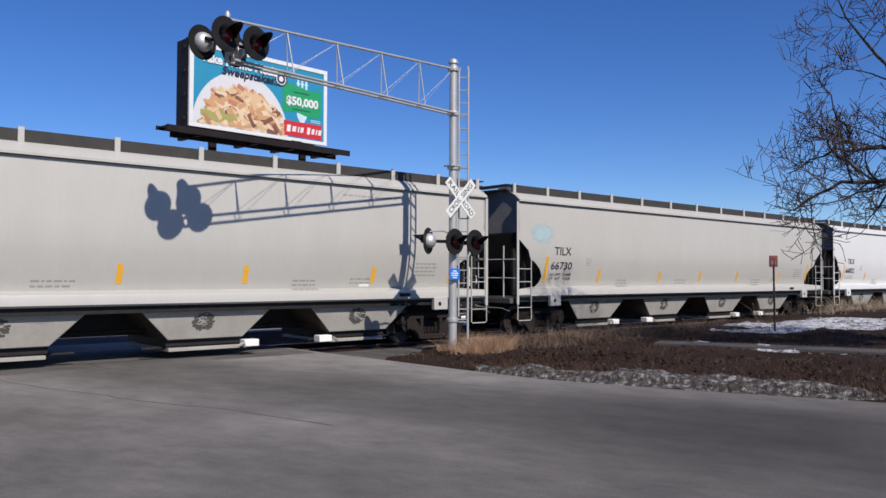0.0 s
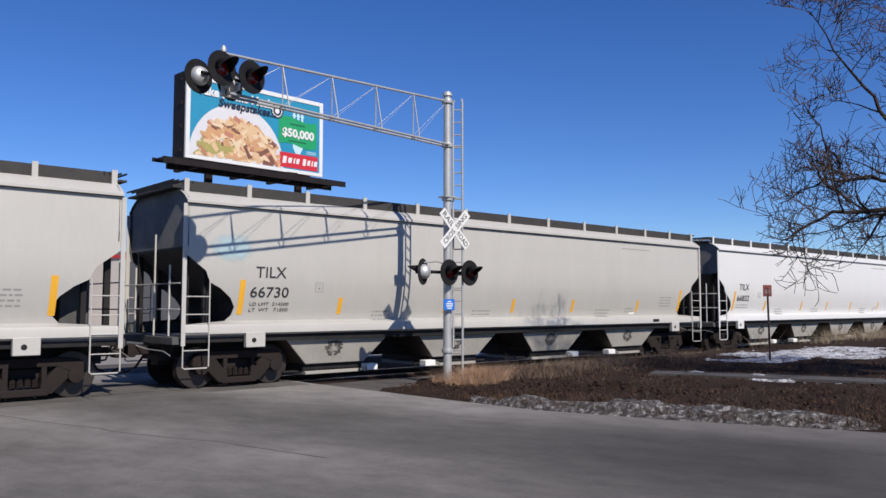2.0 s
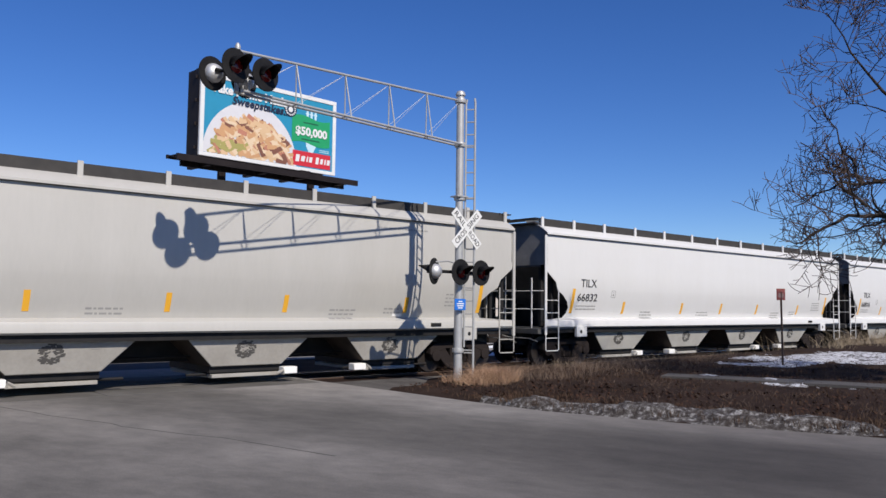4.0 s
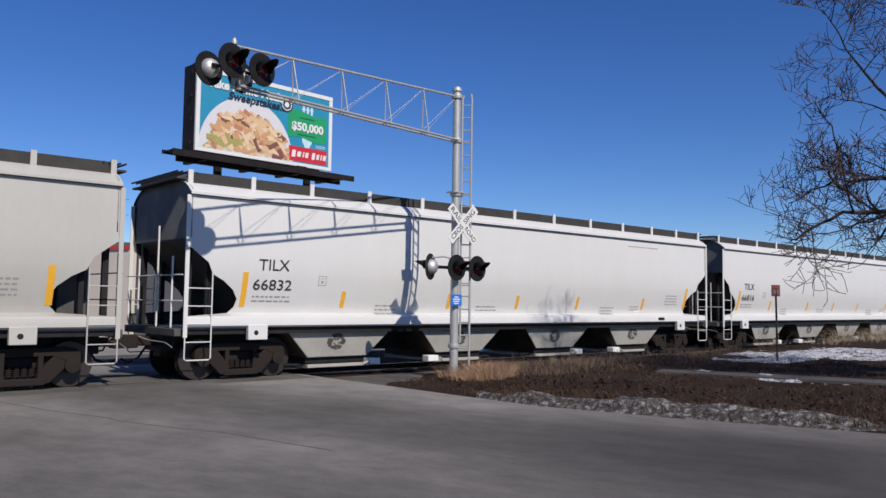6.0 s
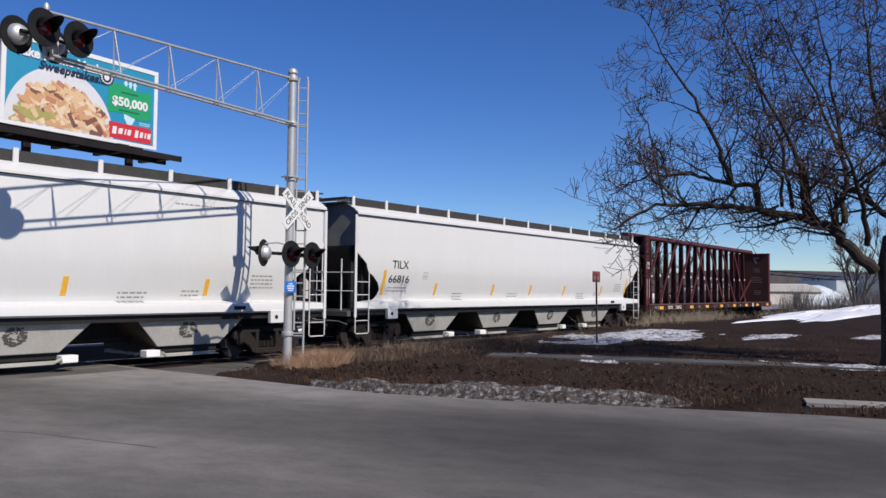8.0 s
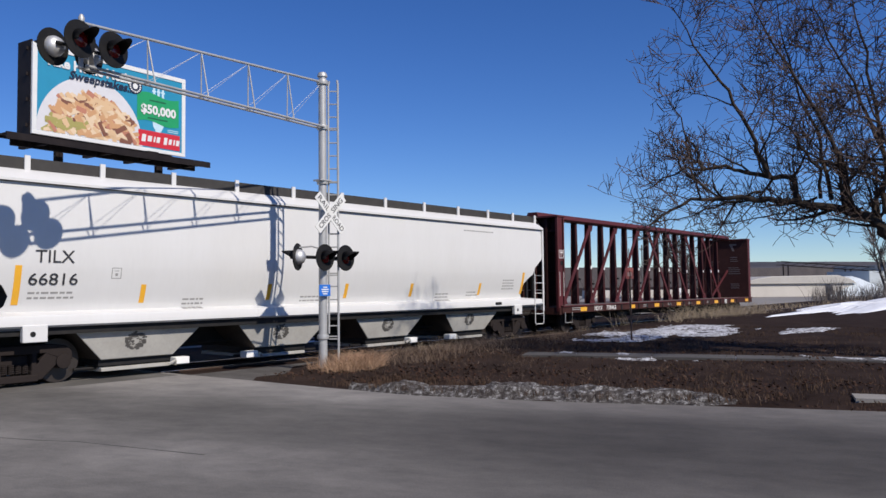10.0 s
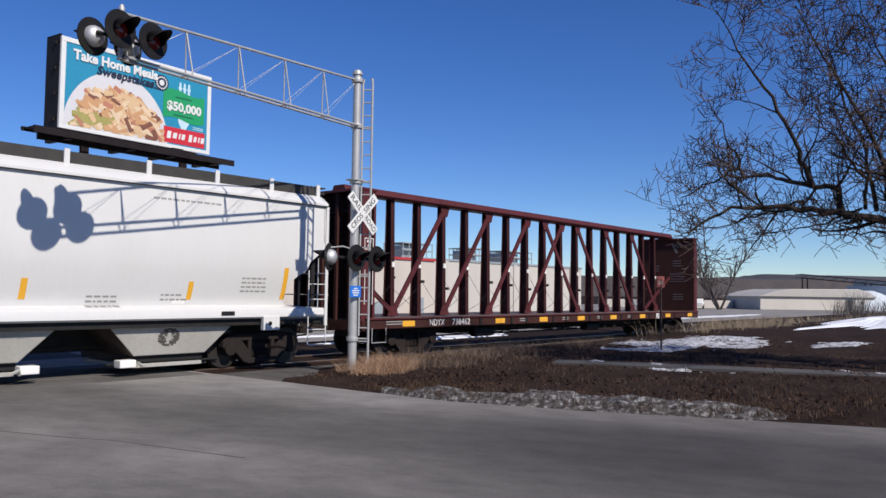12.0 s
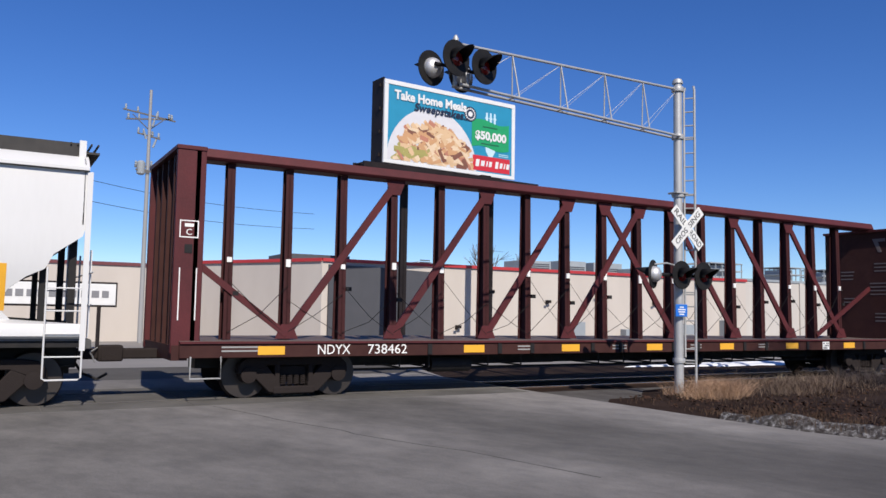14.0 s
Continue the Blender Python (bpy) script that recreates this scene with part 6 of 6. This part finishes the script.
# ---- far side ----
def workshop():
    """The long low building behind the track: cream front with a red roof trim, a set-back grey wing, and a skewed end wall."""
    b = thing("workshop_building", "long low cream block building with red roof trim", "building", at=pose(14, 19, 0))
    I = Matrix.Translation((-14, -19, 0))
    H = 4.05
    w = part("wall", Shape().slab([(15.2, 19.0), (44.3, 19.0), (44.3, 45), (9.4, 45), (9.4, 29.0)], -0.1, H, "z").moved(I), WALL_CREAM, b, "cream painted block wall", smooth=0)
    part("trim", Shape().beam((15.2, 18.96, H + 0.02), (44.34, 18.96, H + 0.02), 0.12, 0.16).moved(I), TRIM_RED, b, "red metal roof trim")
    part("trim", Shape().beam((15.16, 19.0, H + 0.02), (9.36, 29.0, H + 0.02), 0.12, 0.16, (1, 0.58, 0)).moved(I), TRIM_RED, b, "red metal roof trim")
    part("cladding", Shape().slab([(15.5, 0.0), (21.4, 0.0), (21.4, 3.45), (21.0, 3.7), (18.0, 3.82), (15.5, 3.86)], 18.86, 18.99, "y").moved(I), WALL_DARK, b, "charcoal clad wall bay", smooth=0)
    for x, z in ((24.6, 2.75), (28.3, 2.3), (31.8, 2.75), (36.2, 2.4), (40.0, 2.7), (22.6, 0.9), (26.7, 0.9)):
        part("wall_lamp", Shape().box(x - 0.12, x + 0.12, 18.75, 19.0, z, z + 0.16).box(x - 0.26, x - 0.1, 18.72, 18.8, z - 0.06, z + 0.04).moved(I), DARK_STEEL, b, "small dark wall lamp", bevel=0.01)
    for x, wd, z1 in ((29.6, 1.0, 1.3), (33.6, 0.5, 0.9), (38.0, 1.3, 1.2), (41.8, 0.9, 1.5)):
        part("wall_box", Shape().box(x, x + wd, 18.5, 19.0, 0, z1).moved(I), ROOF_UNIT, b, "grey utility cabinet on the wall", bevel=0.02)
    part("roof_block", Shape().box(15.1, 18.7, 24, 27, H, H + 0.6).moved(I), WALL_DARK, b, "dark rooftop block", bevel=0.02)
    for x, y, wx, h in ((31.5, 26, 2.4, 1.1), (35.5, 27, 2.2, 1.3), (38.4, 27, 2.6, 1.3), (25.0, 28, 1.0, 0.8), (40.5, 25, 1.2, 0.9)):
        u = part("rooftop_unit", Shape().box(x, x + wx, y, y + 2, H, H + h).moved(I), ROOF_UNIT, b, "grey rooftop ventilation unit", bevel=0.03)
        g = Shape()
        for k in range(6):
            g.box(x + 0.15, x + wx - 0.15, y - 0.02, y, H + 0.2 + 0.13 * k, H + 0.27 + 0.13 * k)
        part("grille", g.moved(I), WALL_DARK, u)
    for x, y in ((24.0, 24), (27.0, 23), (22.5, 25)):
        part("vent_pipe", Shape().tube([(x, y, H), (x, y, H + 0.9)], 0.07, 8).moved(I), ROOF_UNIT, b)
    west = thing("workshop_annex", "low cream block annex with dark roof trim", "building", at=pose(0, 27, 0))
    part("wall", Shape().box(-45, 10.3, 0, 18, -0.1, 3.85), WALL_CREAM, west, smooth=0)
    part("trim", Shape().box(-45.05, 10.35, -0.08, 0.0, 3.78, 3.95), TRIM_DARK, west)
    wing = thing("workshop_wing", "pale grey set-back block wing with a dark parapet", "building", at=pose(50, 22, 0))
    J = Matrix.Translation((-50, -22, 0))
    part("wall", Shape().box(44.35, 68.0, 21.0, 42, -0.1, 4.3).moved(J), WALL_GREY, wing, smooth=0)
    part("trim", Shape().box(44.36, 68.05, 20.93, 21.0, 4.2, 4.36).moved(J), ROOF_UNIT, wing)
    for x in (48, 52.5, 57, 61.5, 66):
        part("pilaster", Shape().box(x - 0.2, x + 0.2, 20.9, 21.0, -0.1, 4.2).moved(J), WALL_GREY, wing)
    for x, wd in ((46.5, 3.4), (54.5, 2.6), (59.5, 4.6)):
        rack = Shape()
        for k in range(6):
            rack.tube([(x + wd * k / 5, 24, 4.3), (x + wd * k / 5, 24, 5.6)], 0.04, 6)
            rack.tube([(x + wd * k / 5, 26, 4.3), (x + wd * k / 5, 26, 5.6)], 0.04, 6)
        rack.box(x, x + wd, 23.9, 26.1, 5.0, 5.08)
        rack.box(x, x + wd, 23.9, 26.1, 5.55, 5.62)
        rack.box(x + 0.2, x + wd * 0.6, 24.3, 25.8, 4.3, 5.4)
        part("rooftop_rack", rack.moved(J), ROOF_UNIT, wing, "grey rooftop pipe rack and unit")
    # sign board before the end wall
    sb = thing("sign_board", "long white sign board with dark lettering bars on posts", "sign", at=pose(4.5, 18, 0))
    part("board", Shape().box(-3.4, 1.6, -0.06, 0.06, 1.75, 2.6), SIGN_WHITE, sb, bevel=0.02)
    part("rim", Shape().box(-3.45, 1.65, -0.05, 0.05, 1.68, 2.67), DARK_STEEL, sb, "dark sign rim")
    for x in (-2.8, 1.0):
        part("post", Shape().box(x - 0.07, x + 0.07, -0.06, 0.06, 0, 1.7), DARK_STEEL, sb)
    lb = Shape()
    for k in range(12):
        lb.box(-3.1 + 0.38 * k, -3.1 + 0.38 * k + random.uniform(0.18, 0.3), -0.075, -0.06, 2.05, 2.32)
    tagged(part("sign_lettering", lb, material("grey_sign_ink", (0.2, 0.2, 0.21), 0.6), sb), kind="stuff")


def utility_pole():
    x, y = 8.2, 25.0
    u = thing("utility_pole", "tall grey utility pole with cross arms and insulators", "utility pole", at=pose(x, y, -0.1))
    part("pole", Shape().tube([(0, 0, 0), (0, 0, 12.6)], [0.13, 0.07], 12), POLE_PALE, u)
    rnd = random.Random(3)
    for z, w, t in ((11.35, 1.25, 0.16), (11.15, 1.1, -0.12), (10.3, 0.55, 0.1), (8.75, 0.6, -0.05)):
        arm = part("cross_arm", Shape().beam((-w, 0.12, z + t), (w, 0.12, z - t), 0.07, 0.07), POST_GREY, u)
        for k in (-0.9, -0.45, 0.3, 0.85):
            q = rnd.uniform(0.7, 1.2)
            part("insulator", Shape().spin([(0.04, 0), (0.07 * q, 0.08), (0.045, 0.13), (0.06 * q, 0.2), (0.02, 0.27)], (k * w, 0.12, z - k * t + 0.03), "z", 10), ROOF_UNIT, arm)
    for sgn in (-1, 1):
        part("arm_brace", Shape().tube([(sgn * 0.8, 0.1, 11.3), (0, 0.1, 10.6)], 0.025, 6), POST_GREY, u)
    for x, z in ((0.12, 10.75), (-0.16, 10.1), (0.18, 9.7)):
        part("cut_out", Shape().tube([(x, -0.1, z), (x * 1.8, -0.14, z + 0.42)], [0.06, 0.04], 8), ROOF_UNIT, u, "grey fuse cut-out")
    part("transformer", Shape().spin([(0.1, 8.3), (0.2, 8.36), (0.21, 8.9), (0.12, 9.0)], (-0.32, 0, 0), "z", 14), ROOF_UNIT, u, "grey drum transformer")
    for k in (-0.28, 0.1):
        part("bracket", Shape().beam((k - 0.3, -0.1, 8.55), (k + 0.35, -0.1, 8.4), 0.06, 0.08), POST_GREY, u)
    w = thing("overhead_wires", "thin dark overhead wires", "wires", at=pose(x, y, 0))
    for z in (8.7, 7.6):
        pts = [(-40 * k / 12, 6 * k / 12, z - 0.8 * math.sin(math.pi * k / 12)) for k in range(13)]
        part("wire", Shape().tube(pts, 0.014, 4), BLACK_STEEL, w)
        pts = [(22 * k / 12, 14 * k / 12, z - 0.6 * math.sin(math.pi * k / 12)) for k in range(13)]
        part("wire", Shape().tube(pts, 0.014, 4), BLACK_STEEL, w)


POLE_PALE = material("pale_galvanised_pole", (0.3, 0.3, 0.3), 0.6, second=(0.2, 0.2, 0.2), scale=3, stretch=(2, 2, 0.3))
POST_GREY = material("weathered_grey_wood", (0.1, 0.096, 0.092), 0.8, second=(0.16, 0.15, 0.14), scale=3, stretch=(2, 2, 0.3))


PALE_HALL = material("pale_grey_cladding", (0.48, 0.43, 0.38), 0.7, second=(0.38, 0.34, 0.3), scale=0.4, stretch=(1, 1, 0.2))


def distance():
    """Hills, a salt shed, a conveyor and the yard far beyond."""
    hill = Shape()
    verts, n = [], 90
    for i in range(n + 1):
        x = 60 + 1500 * i / n
        y = 620 - 0.33 * (x - 60)
        h = math.hypot(x, y + 17) * (0.0215 + 0.004 * noise.noise((i * 0.14, 0.4, 0)) + 0.0015 * noise.noise((i * 0.9, 2.2, 0)))
        verts += [(x, y, -2), (x, y, h), (x + 60, y + 260, h * 1.25), (x + 60, y + 300, -2)]
    faces = []
    for i in range(n):
        for k in range(3):
            faces.append((4 * i + k, 4 * i + k + 1, 4 * i + k + 5, 4 * i + k + 4))
    hill.add(verts, faces)
    tagged(part("wooded_hills", hill, material("bare_far_woods", (0.06, 0.052, 0.056), 0.95, second=(0.1, 0.088, 0.088), scale=0.05, amount=0.8, bump_scale=0.4, grime=0.4, world_space=True), smooth=60), "low brown wooded hills on the horizon", "hills", kind="structure")
    shed = thing("salt_shed", "long low white shed with a ridged pale roof", "building", at=pose(131, 19.5, 0, 0, 0, -42))
    part("wall", Shape().box(-9, 9, -5, 5, 0, 1.9), WALL_GREY, shed, smooth=0)
    part("roof", Shape().slab([(-9.5, 1.9), (-6.8, 2.7), (-4.2, 3.05), (6.4, 3.15), (8.4, 2.6), (9.5, 1.9)], -5.4, 5.4, "y"), material("pale_membrane_roof", (0.42, 0.4, 0.37), 0.7, scale=0.6), shed, bevel=0.1)
    part("door", Shape().box(4.5, 5.6, -5.06, -5.0, 0, 1.6), WALL_DARK, shed, "small dark door")
    part("low_wall", Shape().box(-30, -9.6, 2, 5, 0, 1.2), WALL_GREY, shed)
    silo = thing("processing_plant", "grey and pale blue plant with silos and a conveyor", "industrial plant", at=pose(150, 6, 0, 0, 0, -35))
    part("hall", Shape().box(-4, 16, -8, 10, 0, 4.8), PALE_HALL, silo, "pale grey hall", smooth=0)
    part("pale_hall", Shape().box(-9, -3.9, -3, 6, 0, 3.8), material("pale_blue_cladding", (0.42, 0.46, 0.49), 0.6, scale=0.8), silo, smooth=0)
    part("opening", Shape().box(2, 8, -8.1, -8, 0, 3.2), WALL_DARK, silo)
    part("salt_heap", Shape().spin([(6.5, 0), (5.2, 0.7), (3.4, 1.7), (1.6, 2.6), (0.5, 3.0)], (-13, -3, 0), "z", 28), material("pale_salt", (0.6, 0.66, 0.7), 0.8, scale=0.5), silo, "pale blue-white salt heap")
    cv = Shape()
    a, b = Vector((-16, 9, 5.2)), Vector((2, -2, 3.4))
    for s in (-0.6, 0.6):
        cv.beam(a + Vector((0, s, 0.5)), b + Vector((0, s, 0.5)), 0.09, 0.09)
        cv.beam(a + Vector((0, s, -0.1)), b + Vector((0, s, -0.1)), 0.09, 0.09)
    for k in range(14):
        p = a.lerp(b, k / 14)
        q = a.lerp(b, (k + 1) / 14)
        cv.beam(p + Vector((0, -0.6, -0.1)), q + Vector((0, -0.6, 0.5)), 0.06, 0.06)
    part("conveyor", cv, DARK_STEEL, silo, "dark lattice conveyor")
    for k in (0.05, 0.5):
        p = a.lerp(b, k)
        part("conveyor_leg", Shape().tube([(p.x, p.y - 0.6, 0), (p.x, p.y - 0.6, p.z)], 0.12, 6).tube([(p.x, p.y + 0.6, 0), (p.x, p.y + 0.6, p.z)], 0.12, 6), DARK_STEEL, silo)
    part("stack", Shape().tube([(3, 2, 5.6), (3, 2, 8.5)], 0.1, 10).spin([(0.3, 6.3), (0.42, 6.4), (0.42, 6.8), (0.2, 7.0)], (3, 2, 0), "z", 12), DARK_STEEL, silo)
    car = thing("parked_car", "small white parked car far beyond the lot", "car", at=pose(118, 30, 0, 0, 0, 20))
    part("body", Shape().slab([(-2.1, 0.35), (2.1, 0.35), (2.15, 0.75), (1.9, 0.95), (1.2, 1.0), (0.6, 1.42), (-1.1, 1.45), (-1.7, 1.0), (-2.1, 0.9)], -0.85, 0.85, "y"), SIGN_WHITE, car, bevel=0.08)
    part("windows", Shape().slab([(1.0, 1.02), (0.55, 1.36), (-1.05, 1.38), (-1.5, 1.02)], -0.87, 0.87, "y"), WALL_DARK, car)
    for x in (-1.3, 1.35):
        for y in (-0.8, 0.8):
            part("wheel", Shape().spin([(0.2, -0.1), (0.33, -0.09), (0.33, 0.09), (0.2, 0.1)], (x, y, 0.33), "y", 16), BLACK_STEEL, car)
    far_tree(113.5, 25.0, 9.5, 3, 0.7)
    far_tree(117, -5, 10, 4, 0.6, "bare tree beside the plant")
    far_tree(109, 0.5, 9.5, 31, 0.6, "bare tree beside the plant")
    far_tree(104, -13, 9, 9, 0.6, "bare tree beside the plant")
    far_tree(96, -20, 10, 12, 0.6, "bare tree beside the plant")
    far_tree(46.5, 52, 8.0, 6, 0.5, "bare tree behind the workshop")
    for x, y, h in ((170, 60, 11), (205, 80, 12), (140, 48, 9)):
        p = thing("far_pole", "thin far utility pole", "utility pole", "far utility poles", at=pose(x, y, 0))
        part("pole", Shape().tube([(0, 0, 0), (0, 0, h)], 0.14, 6), POST_GREY, p)
        part("cross_arm", Shape().beam((-1.2, 0, h - 1), (1.2, 0, h - 1), 0.12, 0.12), POST_GREY, p)
    # brush and shrubs along the far snow
    rnd = random.Random(21)
    spots = [(rnd.uniform(80, 125), rnd.uniform(-14, 4), 0.2, rnd.uniform(0.6, 1.3)) for _ in range(160)]
    blades(spots, 1.9, FAR_TWIG, "far_brush", "grey bare brush before the plant", 14, 1.1, 24, 0.8, 0.02)


# ---- build ----
ground()
road()
crossing_and_track()
car_a = hopper_car(False, "light grey covered hopper wagon with yellow reflectors")
car_b = hopper_car(False, "light grey covered hopper wagon with a pale blue chalk tag", False)
car_c = hopper_car(True, "clean white covered hopper wagon with black number")
car_d = hopper_car(True, "clean white covered hopper wagon coupled to the flat car")
number_car(car_b, "TILX", "66730")
number_car(car_c, "TILX", "66832")
number_car(car_d, "TILX", "66816")
tag = part("chalk_tag", on_side(Shape(), 0.45, 1.95, 2.7, 3.5, 0.004), TAG_BLUE, car_b, "pale blue chalk smear")
car_e = centre_beam_car()
crossing_signal()
billboard()
verge()
workshop()
utility_pole()
distance()
street_tree()
vegetation()


def travel(t):
    """How far the train has rolled after t seconds."""
    slack = np.interp(t, [0, 0.5, 1, 1.5, 2, 2.5, 3.6, 5, 5.5, 6, 6.5, 7.5, 8.5, 11, 11.5, 12, 12.5, 14], [0, -0.03, -0.03, -0.07, -0.02, 0.19, 0.1, -0.1, -0.14, 0.04, 0.08, 0.03, 0, 0.03, -0.09, -0.08, 0.02, 0])
    return 4.83728 * t + 0.109543 * t**2 - 0.00628618 * t**3 + 0.000205879 * t**4 + float(slack)


def motions():
    starts = ((car_a, -2.54), (car_b, 19.12), (car_c, 40.87), (car_d, 62.49), (car_e, 84.86))
    for car, x0 in starts:
        walk(car, [(k * 0.5, pose(x0 - travel(k * 0.5), 0, 0)) for k in range(29)])
        for ob in car.children:
            if ob.name.startswith("wheelset"):
                x, z = ob.location.x, ob.location.z
                walk(ob, [(k * 0.1, pose(x, 0, z, 0, -math.degrees(travel(k * 0.1) / 0.46), 0)) for k in range(141)])


motions()
